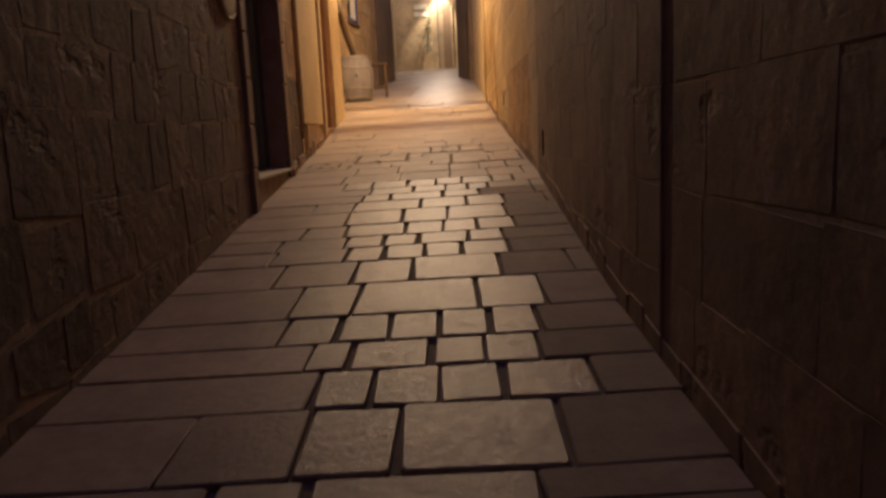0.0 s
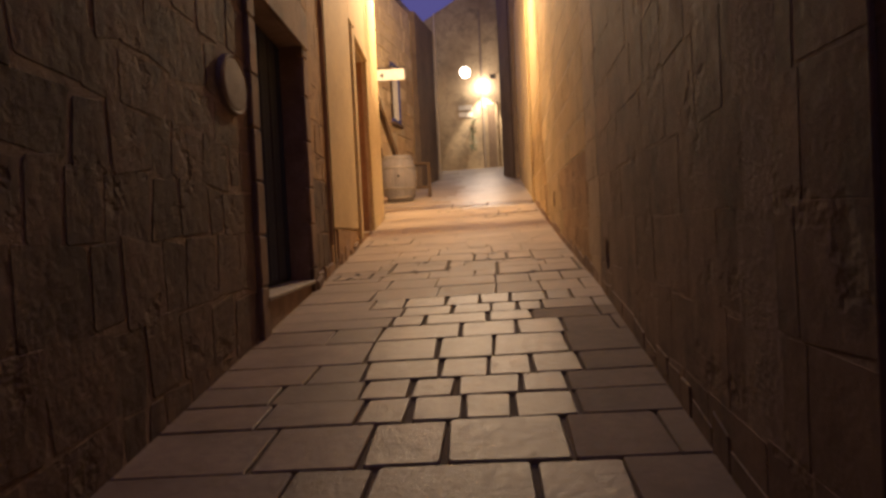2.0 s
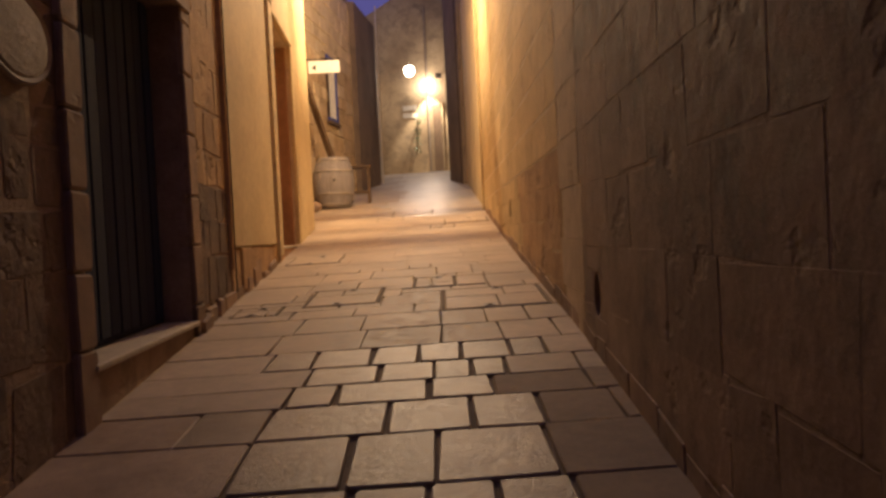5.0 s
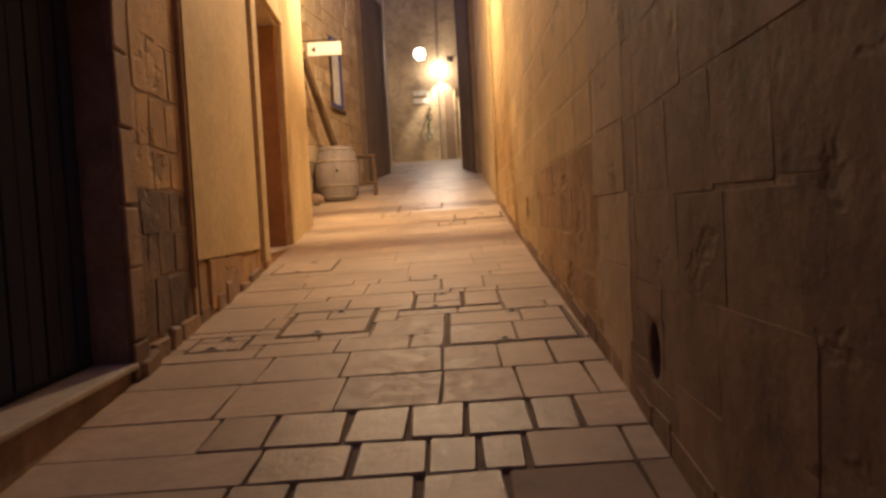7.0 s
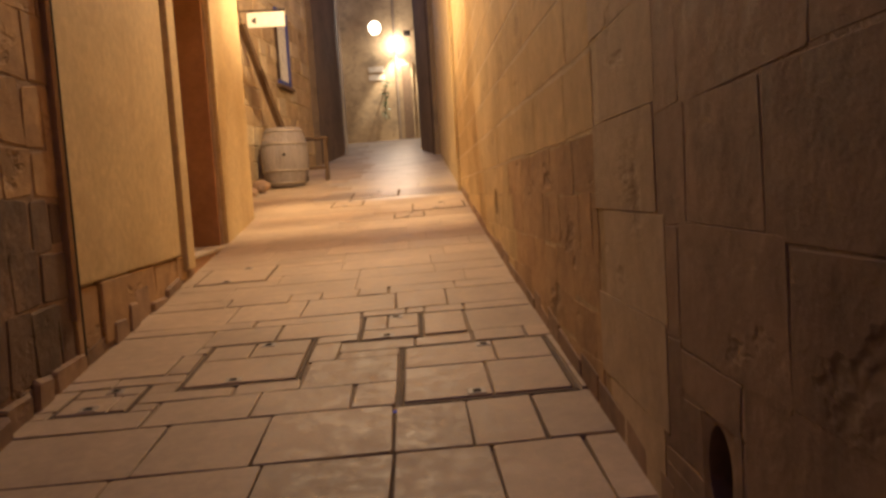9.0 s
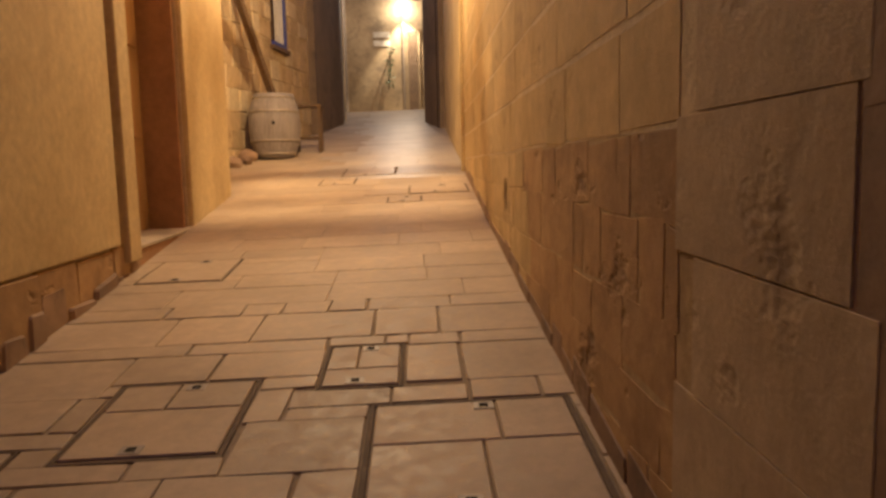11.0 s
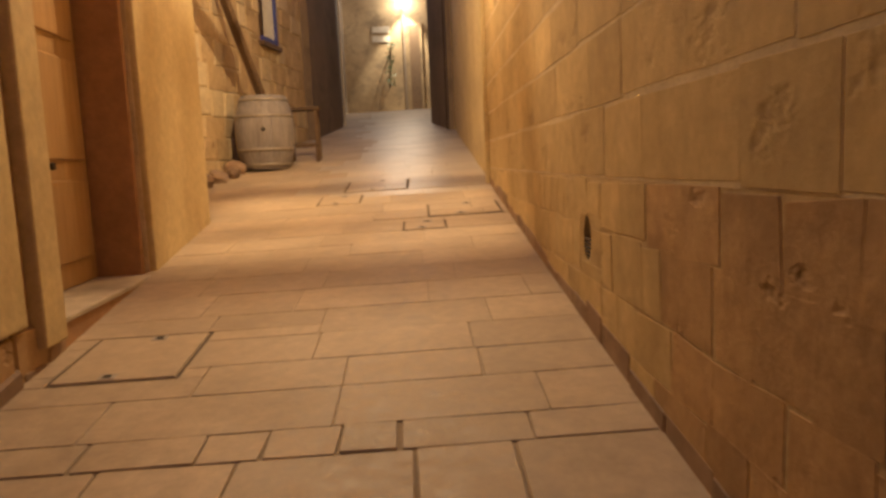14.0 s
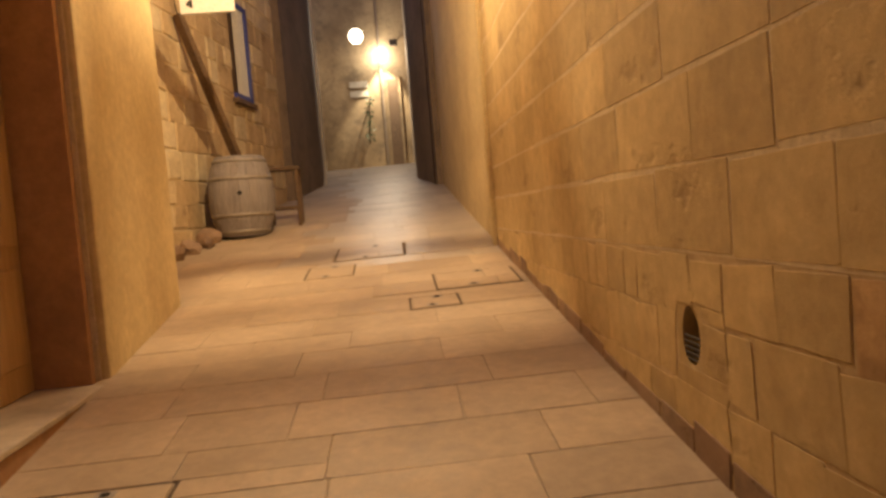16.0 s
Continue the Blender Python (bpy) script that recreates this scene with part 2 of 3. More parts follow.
def courses(rng, u0, u1, v0, v1, height, widths, vary=0.0):
    """Rectangles in courses: u along the course, v across."""
    out, v = [], v0
    while v < v1 - 0.02:
        h = height * (1 + rng.uniform(-vary, vary))
        top = min(v + h, v1)
        if v1 - top < 0.45 * height:
            top = v1
        u = u0 - rng.uniform(0, widths[1])
        while u < u1:
            w = rng.uniform(*widths)
            a, b = max(u, u0), min(u + w, u1)
            if b - a > 0.06:
                out.append((a, v, b, top))
            u += w
        v = top
    return out


def stone_shape(rng, rect, gap, proud, chamfer, jitter, depth, put):
    """One chamfered stone on a plane; put(u, v, out) gives its place."""
    u0, v0, u1, v1 = rect
    gu, g = (gap[0] / 2, gap[1] / 2) if isinstance(gap, tuple) else (gap / 2, gap / 2)
    j = lambda: rng.uniform(-jitter, jitter)
    foot = [(u0 + gu + j(), v0 + g + j()), (u1 - gu + j(), v0 + g + j()), (u1 - gu + j(), v1 - g + j()), (u0 + gu + j(), v1 - g + j())]
    cu, cv = (u0 + u1) / 2, (v0 + v1) / 2
    ring = foot
    # cut corners, so that a stone is not a plain rectangle
    oct_ = []
    k = min(0.18, 0.5 * chamfer / max(0.05, min(u1 - u0, v1 - v0)) + rng.uniform(0.004, 0.022))
    n = len(ring)
    for i in range(n):
        p, q, r = Vector(ring[i - 1]), Vector(ring[i]), Vector(ring[(i + 1) % n])
        oct_.append(q.lerp(p, k * min(1.0, (v1 - v0) / max(1e-3, (q - p).length))))
        oct_.append(q.lerp(r, k * min(1.0, (v1 - v0) / max(1e-3, (q - r).length))))
    tilt = (rng.uniform(-1, 1) * proud * 0.25, rng.uniform(-1, 1) * proud * 0.25)
    verts, m = [], len(oct_)
    for p in oct_:
        verts.append(put(p.x, p.y, -depth))
    for p in oct_:
        verts.append(put(p.x, p.y, proud - chamfer * 0.8))
    for p in oct_:
        d = Vector((cu, cv)) - p
        s = chamfer / max(d.length, 1e-3)
        q = p + d * min(0.4, s)
        verts.append(put(q.x, q.y, proud + tilt[0] * (q.x - cu) + tilt[1] * (q.y - cv)))
    faces = [tuple(range(2 * m, 3 * m))]
    for lo in (0, m):
        for i in range(m):
            i2 = (i + 1) % m
            faces.append((lo + i, lo + i2, lo + m + i2, lo + m + i))
    return verts, faces


def stone_field(parent, rects, mat, near, rng, gap, proud, chamfer, jitter, depth, put, name, rest_name, limit=300):
    """Stones of a wall or floor: those for which near(rect) holds are pieces of their own, the rest one mesh."""
    own = sorted([r for r in rects if near(r)], key=lambda r: r[1] + r[0] * 1e-3)[:limit]
    chosen = set(own)
    allv, allf = [], []
    for r in rects:
        vs, fs = stone_shape(rng, r, gap, proud * rng.uniform(0.6, 1.3), chamfer, jitter, depth, put)
        if r in chosen:
            part_py(name, vs, fs, mat, parent)
        else:
            o = len(allv)
            allv += vs
            allf += [tuple(i + o for i in f) for f in fs]
    if allv:
        ob = part_py(rest_name, allv, allf, mat, parent)
        ob["kind"] = "stuff"


# ---- ground ----
def left_x(y):
    return -1.12 - 0.0568 * y


def sheet(y0, y1, step, x0, x1, nx, drop):
    verts, faces = [], []
    n = int(round((y1 - y0) / step))
    for i in range(n + 1):
        y = y0 + (y1 - y0) * i / n
        for k in range(nx + 1):
            x = x0 + (x1 - x0) * k / nx
            verts.append((x, y, ground_z(x, y) - drop))
    for i in range(n):
        for k in range(nx):
            a = i * (nx + 1) + k
            faces.append((a, a + 1, a + nx + 2, a + nx + 1))
    return verts, faces


v, f = sheet(-6, 9.0, 0.5, -6, 5, 6, 0.022)
pavement = tagged(part_py("pavement", v, f, JOINT), "sloping alley paved with worn limestone slabs and setts", "pavement", kind="structure")

v, f = sheet(9.0, 11.6, 0.4, -6, 5, 6, 0.013)
part_py("joint_bed", v, f, EARTH, pavement)
v, f = sheet(11.6, 43.056, 0.2, -6, 5, 6, 0.010)
part_py("joint_bed", v, f, SAND, pavement)

HATCHES = [  # x0, y0, x1, y1, inset frame width, infill slabs across
    (0.25, 9.025, 1.14, 9.936, 0.028, 2),
    (-0.97, 9.522, -0.29, 10.3, 0.026, 2),
    (-0.02, 10.118, 0.40, 10.706, 0.022, 2),
    (-1.53, 9.274, -1.13, 9.671, 0.018, 2),
    (-1.68, 12.254, -1.00, 12.966, 0.016, 1),
    (0.36, 16.187, 1.16, 16.891, 0.022, 2),
    (0.10, 15.566, 0.54, 15.997, 0.022, 1),
    (-0.70, 18.175, 0.15, 19.044, 0.024, 2),
    (-0.95, 17.264, -0.42, 17.901, 0.018, 1),
]
hatch_holes = [(h[0], h[1], h[2], h[3]) for h in HATCHES]


def build_hatch(x0, y0, x1, y1, w, slabs):
    xc, yc = (x0 + x1) / 2, (y0 + y1) / 2
    t = thing("manhole_cover", Matrix.Translation((xc, yc, ground_z(xc, yc))), "square iron-framed manhole cover filled with paving stone", "manhole cover", "manhole covers in the paving")
    hx, hy = (x1 - x0) / 2, (y1 - y0) / 2
    put = lambda x, y, z: (x, y, ground_z(xc + x, yc + y) - ground_z(xc, yc) + z)
    def strip(a, b, c, d, top, mat, name, parent, lip=0.006):
        pts = [(a, b), (c, b), (c, d), (a, d)]
        mid = ((a + c) / 2, (b + d) / 2)
        vs = [put(p[0], p[1], -0.03) for p in pts] + [put(p[0], p[1], top - lip) for p in pts]
        for p in pts:
            q = (p[0] + (lip if p[0] < mid[0] else -lip), p[1] + (lip if p[1] < mid[1] else -lip))
            vs.append(put(q[0], q[1], top))
        fs = [(8, 9, 10, 11)]
        for lo in (0, 4):
            fs += [(lo + i, lo + (i + 1) % 4, lo + 4 + (i + 1) % 4, lo + 4 + i) for i in range(4)]
        return part_py(name, vs, fs, mat, parent)
    g = 0.004
    fill = POLISHED if y0 > 17.4 else SLAB
    for a, b, c, d in ((-hx + g, -hy + g, hx - g, -hy + w), (-hx + g, hy - w, hx - g, hy - g), (-hx + g, -hy + w, -hx + w, hy - w), (hx - w, -hy + w, hx - g, hy - w)):
        strip(a, b, c, d, -0.004, RUST, "frame", t, 0.002)
    rng = random.Random(int(1000 * (x0 + 9)))
    cuts = [-hy + w + 0.006]
    for k in range(slabs):
        cuts.append(-hy + w + (2 * hy - 2 * w) * (k + 1) / slabs + (rng.uniform(-0.08, 0.08) if k < slabs - 1 else -0.006))
    for a, b in zip(cuts, cuts[1:]):
        if slabs > 1 and rng.random() < 0.6:
            m = rng.uniform(-0.1, 0.25) * hx * 2
            strip(-hx + w + 0.006, a + 0.004, m - 0.004, b - 0.004, 0.001, fill, "infill_slab", t)
            strip(m + 0.004, a + 0.004, hx - w - 0.006, b - 0.004, 0.002, fill, "infill_slab", t)
        else:
            strip(-hx + w + 0.006, a + 0.004, hx - w - 0.006, b - 0.004, 0.002, fill, "infill_slab", t)
    for s in (-1, 1):
        kx = 0.12 * hx * s
        ky = s * (hy - w - 0.06)
        plate = strip(kx - 0.045, ky - 0.035, kx + 0.045, ky + 0.035, 0.005, HOOP, "key_plate", t, 0.002)
        strip(kx - 0.020, ky - 0.018, kx + 0.020, ky + 0.018, 0.008, VOID, "key_hole", plate, 0.002)


# ---- walls ----
ML = pose(-1.12, 0, 0, 0, 0, math.degrees(math.atan(0.0568)))


def left_boxes(x_face, pieces):
    bm = bmesh.new()
    for y0, y1, z0, z1 in pieces:
        add_box(bm, (-0.9, y0, z0), (x_face, y1, z1))
    bmesh.ops.transform(bm, matrix=ML, verts=bm.verts)
    return bm


TOP_L = 7.6
wall_left = tagged(part("wall_left", left_boxes(-0.009, [(-6, 6.914, -1, TOP_L), (6.914, 8.711, 3.22, TOP_L), (6.914, 8.711, -1, 0.80), (8.711, 10.019, -1, TOP_L)]), RUBBLE_JOINT),
                   "old weathered rubble limestone wall, dark and uneven", "wall", kind="structure")
wall_left_plaster = tagged(part("wall_left_plastered", left_boxes(-0.02, [(10.019, 12.834, -1, TOP_L), (12.834, 14.639, 4.42, TOP_L), (12.834, 14.639, -1, 0.9), (14.639, 16.742, -1, TOP_L)]), MORTAR),
                           "house wall with smooth ochre plaster over a stone base", "wall", kind="structure")
rngl = random.Random(4)
rub = []
for r in courses(rngl, -4.0, 10.019, -0.3, 4.9, 0.30, (0.20, 0.56), 0.32):
    rub += less(r, [(6.831, 0.2, 8.777, 3.30), (6.06, 2.12, 6.60, 2.60)])
put_left = lambda u, w, o: tuple(ML @ Vector((-0.012 + o, u, w)))
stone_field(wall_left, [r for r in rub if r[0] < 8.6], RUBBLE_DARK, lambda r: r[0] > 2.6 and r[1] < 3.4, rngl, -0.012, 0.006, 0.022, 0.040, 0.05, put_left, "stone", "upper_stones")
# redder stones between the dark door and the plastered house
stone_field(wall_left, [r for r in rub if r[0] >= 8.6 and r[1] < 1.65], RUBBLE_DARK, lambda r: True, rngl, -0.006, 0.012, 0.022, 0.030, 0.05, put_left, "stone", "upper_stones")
stone_field(wall_left, [r for r in rub if r[0] >= 8.6 and r[1] >= 1.65], RED_STONE, lambda r: r[1] < 3.8, rngl, -0.006, 0.008, 0.016, 0.026, 0.05, put_left, "stone", "upper_stones")
# rough footing stones along its base
put_lfoot = lambda u, w, o: (lambda q: (q.x, q.y, ground_z(q.x, q.y) + w))(ML @ Vector((o, u, 0)))
for r in courses(rngl, 1.242, 12.917, -0.05, 0.12, 0.17, (0.16, 0.5), 0.0):
    if r[2] > 9.025:
        tall = rngl.uniform(-0.04, 0.14) if r[0] > 8.694 and r[0] < 11.261 else rngl.uniform(-0.09, 0.02)
        vs, fs = stone_shape(rngl, (r[0], r[1], r[2], r[3] + tall), 0.006, rngl.uniform(0.01, 0.06), 0.03, 0.03, 0.05, put_lfoot)
        part_py("footing_stone", vs, fs, RUBBLE, wall_left)
# plain stone surround of the dark door
for a, b, c, d in ((6.707, 6.914, 0.5, 3.5), (8.711, 8.942, 0.5, 3.5)):
    z = c
    while z < d - 0.1:
        z2 = min(z + rngl.uniform(0.35, 0.5), d)
        vs, fs = stone_shape(rngl, (a, z, b, z2), 0.010, 0.045, 0.015, 0.006, 0.05, put_left)
        part_py("jamb_stone", vs, fs, RUBBLE, wall_left)
        z = z2
vs, fs = stone_shape(rngl, (6.707, 3.22, 8.942, 3.62), 0.010, 0.050, 0.015, 0.006, 0.05, put_left)
part_py("lintel", vs, fs, RUBBLE, wall_left)

# plaster coats, each its own slab
def plaster(name, y0, y1, z0, z1, x0, x1, mat=PLASTER, bevel=0.015, m=ML, parent=None):
    bm = box((x0, y0, z0), (x1, y1, z1), bevel, m)
    return part(name, bm, mat, parent)


plaster("plaster_panel", 10.052, 12.437, 1.40, TOP_L, -0.05, 0.03, parent=wall_left_plaster)
plaster("plaster_pilaster", 14.656, 16.759, 0.90, TOP_L, -0.05, 0.035, parent=wall_left_plaster, bevel=0.03)
plaster("door_surround", 12.552, 12.826, 1.25, 4.52, -0.05, 0.06, parent=wall_left_plaster)
plaster("door_surround", 12.834, 14.647, 4.44, 4.60, -0.05, 0.06, parent=wall_left_plaster)
plaster("plaster_upper", 12.445, 14.647, 4.61, TOP_L, -0.05, 0.03, parent=wall_left_plaster)
plaster("edge_strip", 9.986, 10.044, 1.2, TOP_L, -0.05, 0.033, RED_STONE, 0.008, parent=wall_left_plaster)
rngb = random.Random(9)
base = courses(rngb, 10.019, 12.817, 0.55, 1.39, 0.42, (0.35, 0.8), 0.1)
stone_field(wall_left_plaster, base, RED_STONE, lambda r: True, rngb, 0.012, 0.035, 0.016, 0.010, 0.03, put_left, "base_stone", "base_rest")
plaster("shadow_gap", 12.445, 12.544, 1.25, 4.60, -0.05, -0.012, RED_RENDER, 0.004, parent=wall_left_plaster)
# inside of the recess
plaster("recess_lining", 14.573, 14.639, 1.36, 4.42, -0.50, -0.052, RED_RENDER, 0.004, parent=wall_left_plaster)
plaster("recess_lining", 12.838, 12.884, 1.36, 4.42, -0.50, -0.052, RED_RENDER, 0.004, parent=wall_left_plaster)
tagged(plaster("door_sill", 12.834, 14.656, 1.325, 1.36, -0.48, 0.035, SILL, 0.008), "worn pale stone door sill", "door sill", kind="structure")
tagged(plaster("step_riser", 12.834, 14.656, 0.8, 1.322, -0.40, 0.020, RED_RENDER, 0.01), "dark stone riser under the door sill", "step", kind="structure")

# pale wooden door in the recess
door_2 = tagged(plaster("door_2", 12.892, 14.565, 1.365, 4.40, -0.48, -0.40, DOOR_WOOD, 0.004), "closed pale wooden panelled door in a deep recess", "door", kind="structure")
for y0, y1 in ((12.966, 13.645), (13.794, 14.482)):
    for z0, z1 in ((1.55, 2.15), (2.30, 3.05), (3.20, 4.28)):
        plaster("door_panel", y0, y1, z0, z1, -0.41, -0.375, DOOR_WOOD, 0.012, parent=door_2)
plaster("meeting_stile", 13.695, 13.745, 1.42, 4.38, -0.41, -0.37, DOOR_WOOD, 0.008, parent=door_2)
part("door_handle", rod(ML @ Vector((-0.40, 13.794, 2.25)), ML @ Vector((-0.32, 13.794, 2.25)), 0.025, 10), IRON, door_2, "dark iron knob")

# dark blue plank door
door_1 = tagged(plaster("door_1", 6.93, 8.694, 0.88, 3.22, -0.29, -0.21, DOOR_BLUE, 0.004), "closed dark blue wooden double door in shadow", "door", kind="structure")
n = 10
for i in range(n):
    a = 6.997 + (8.628 - 6.997) * i / n
    plaster("plank", a + 0.006, a + (8.628 - 6.997) / n - 0.006, 0.92, 3.18, -0.22, -0.186 + 0.004 * (i % 2), DOOR_BLUE, 0.008, parent=door_1)
tagged(plaster("door_sill", 6.872, 8.735, 0.838, 0.875, -0.42, 0.045, SILL, 0.012), "narrow pale worn stone threshold", "door sill", kind="structure")
tagged(plaster("step_riser", 6.889, 8.735, 0.3, 0.836, -0.06, 0.0, RUBBLE, 0.01), "dark stone riser under the threshold", "step", kind="structure")

# thin cable down the edge of the plaster
tagged(part("cable", rod(ML @ Vector((0.04, 10.045, 0.98)), ML @ Vector((0.04, 10.045, 7.4)), 0.006, 6), IRON), "thin black cable running down the plaster edge", "cable")

# oval plaque
def build_plaque(y, z):
    at = ML @ Vector((-0.02, y, z))
    t = thing("wall_plaque", Matrix.Translation(at), "oval pale stone plaque fixed on the rubble wall", "plaque")

    def rings(name, steps):
        verts, faces = [], []
        for s, o in steps:
            for i in range(36):
                a = 2 * math.pi * i / 36
                verts.append(tuple(ML @ Vector((-0.02 + o, y + 0.298 * s * math.cos(a), z + 0.20 * s * math.sin(a))) - at))
        for k in range(len(steps) - 1):
            for i in range(36):
                a, b = k * 36 + i, k * 36 + (i + 1) % 36
                faces.append((a, b, b + 36, a + 36))
        part_py(name, verts, faces, PLAQUE, t)

    rings("rim", ((1.0, -0.02), (1.0, 0.040), (0.95, 0.052), (0.86, 0.044)))
    rings("face", ((0.86, 0.044), (0.80, 0.050), (0.0, 0.056)))


build_plaque(6.33, 2.36)

# right wall
def right_x(y):
    return 1.03 + 0.15 * min(1.0, max(0.0, (y - 3.73) / 4.55)) + 0.05 * max(0.0, min(1.0, (y - 11.59) / 6.62))


TOP_R = 8.4


def right_pieces(y0, y1, back, hole, top=TOP_R):
    """The wall from y0 to y1 with one opening through its face."""
    verts, faces = [], []
    for a, b, c, d in ((y0, hole[0], -1.0, top), (hole[0], hole[2], -1.0, hole[1]), (hole[0], hole[2], hole[3], top), (hole[2], y1, -1.0, top)):
        v, f = right_core(a, b, back, c, d)
        faces += [tuple(i + len(verts) for i in q) for q in f]
        verts += v
    return verts, faces


def right_core(y0, y1, back, z0=-1.0, z1=TOP_R, step=0.5):
    n = max(1, int((y1 - y0) / step))
    vs, fs = [], []
    for i in range(n + 1):
        y = y0 + (y1 - y0) * i / n
        x = right_x(y) + back
        vs += [(x, y, z0), (x + 0.7, y, z0), (x + 0.7, y, z1), (x, y, z1)]
    for i in range(n):
        a = 4 * i
        fs += [(a + k, a + (k + 1) % 4, a + 4 + (k + 1) % 4, a + 4 + k) for k in range(4)]
    fs += [(0, 1, 2, 3), tuple(4 * n + k for k in (3, 2, 1, 0))]
    return vs, fs


NICHES = [(7.35, 0.91, 7.56, 1.18), (12.48, 1.57, 12.72, 1.84)]
put_right = lambda u, w, o: (right_x(u) - o, u, w)
v, f = right_pieces(-6, 8.28, 0.0, NICHES[0])
wall_right_near = tagged(part_py("wall_right_near", v, f, RUBBLE_JOINT), "rough dark limestone wall with eroded blocks", "wall", kind="structure")
BED = 2.045
v, f = right_core(8.28, 18.216, 0.0, BED, TOP_R)
wall_right = tagged(part_py("wall_right", v, f, MORTAR), "yellow limestone ashlar wall with pale mortar courses", "wall", kind="structure")
v, f = right_pieces(8.28, 18.216, 0.001, NICHES[1], BED)
wall_right_foot = tagged(part_py("wall_right_foot", v, f, OCHRE_JOINT), "eroded lower courses of the limestone wall", "wall", kind="structure")
rngr = random.Random(12)
zs = 2.40 - 0.355 * 8
near = []
for r in courses(rngr, -4.0, 7.907, zs, zs + 0.355 * 17, 0.355, (0.331, 0.787), 0.0):
    near += less(r, NICHES)
stone_field(wall_right_near, near, RUBBLE, lambda r: r[0] > 2.5 and 0 < r[1] < 3.6, rngr, (0.003, 0.005), 0.002, 0.0015, 0.016, 0.03, put_right, "stone", "upper_stones")
ash = courses(rngr, 8.711, 18.216, BED, BED + 0.355 * 16, 0.355, (0.455, 0.952), 0.0)
stone_field(wall_right, ash, ASHLAR, lambda r: r[1] < 4.6, rngr, (0.004, 0.026), 0.002, 0.002, 0.010, 0.03, put_right, "ashlar_block", "upper_blocks")
low = []
for r in courses(rngr, 8.711, 18.216, 0.45, BED - 0.01, 0.30, (0.149, 0.513), 0.25):
    low += less(r, NICHES)
stone_field(wall_right_foot, [r for r in low if r[0] > 11.2], ASHLAR, lambda r: True, rngr, (0.006, 0.012), 0.002, 0.002, 0.016, 0.03, put_right, "stone", "other_stones")
stone_field(wall_right_foot, [r for r in low if r[0] <= 11.2], RED_STONE, lambda r: True, rngr, 0.005, 0.0015, 0.0015, 0.018, 0.03, put_right, "stone", "other_stones")
# rough footing where the wall meets the paving
put_foot = lambda u, w, o: (right_x(u) - o, u, ground_z(1.1, u) + w)
for r in courses(rngr, 1.656, 18.216, -0.05, 0.10, 0.15, (0.2, 0.55), 0.0):
    vs, fs = stone_shape(rngr, (r[0], r[1], r[2], r[3] + rngr.uniform(-0.03, 0.05)), 0.008, rngr.uniform(0.004, 0.011), 0.010, 0.016, 0.03, put_foot)
    part_py("footing_stone", vs, fs, RUBBLE, wall_right_foot if r[0] > 8.28 else wall_right_near)
# paler quoin stones where the two walls meet
z = 0.3
k = 0
while z < 6.0:
    z2 = z + 0.355
    y0, y1 = 7.92 - rngr.uniform(0.0, 0.10), 8.60 + (0.0 if k % 2 else 0.13)
    vs, fs = stone_shape(rngr, (y0, z, y1, z2), 0.004, 0.0035, 0.0015, 0.003, 0.06, put_right)
    part_py("quoin", vs, fs, QUOIN, wall_right)
    z, k = z2, k + 1


def niche(y0, z0, y1, z1, bars, wall_label):
    t = thing("wall_vent", Matrix.Translation((right_x((y0 + y1) / 2), (y0 + y1) / 2, (z0 + z1) / 2)), wall_label, "wall vent")
    hy, hz = (y1 - y0) / 2, (z1 - z0) / 2
    n = 32
    vs, fs = [], []
    for s in range(3):
        for i in range(n):
            a = 2 * math.pi * i / n
            c, d = math.cos(a), math.sin(a)
            if s == 0:
                k = 1 / max(abs(c), abs(d))
                vs.append((0.0, hy * c * k, hz * d * k))
            else:
                vs.append((0.004 if s == 1 else 0.12, 0.72 * hy * c, 0.92 * hz * d))
    for s in range(2):
        for i in range(n):
            a, b = s * n + i, s * n + (i + 1) % n
            fs.append((a, b, b + n, a + n))
    part_py("rim", vs, fs, ASHLAR if bars else RUBBLE, t)
    part("hollow", box((0.10, -hy, -hz), (0.13, hy, hz)), VOID, t)
    for i in range(bars):
        z = hz * (-0.75 + 0.7 * i / max(1, bars - 1))
        part("bar", rod((0.01, -0.6 * hy, z), (0.01, 0.6 * hy, z), 0.006, 6), IRON, t)


niche(*NICHES[0], 0, "dark oval hole worn through the stone wall")
niche(*NICHES[1], 5, "oval vent hole with a small iron grille")

# plastered stretch of the right side, then the projecting dark house
v, f = right_core(18.216, 26.165, 0.02)
wall_right_far = tagged(part_py("wall_right_far", v, f, PLASTER), "ochre plastered house wall", "wall", kind="structure")
part("groove_strip", box((1.18, 18.133, 0.5), (1.24, 18.315, 8.2), 0.02), PLASTER, wall_right_far, "weathered vertical plaster strip")


def prism(name, outline, z0, z1, mat, parent=None, label=""):
    n = len(outline)
    vs = [(x, y, z0) for x, y in outline] + [(x, y, z1) for x, y in outline]
    fs = [tuple(range(n, 2 * n)), tuple(reversed(range(n)))] + [(i, (i + 1) % n, n + (i + 1) % n, n + i) for i in range(n)]
    return part_py(name, vs, fs, mat, parent, label)


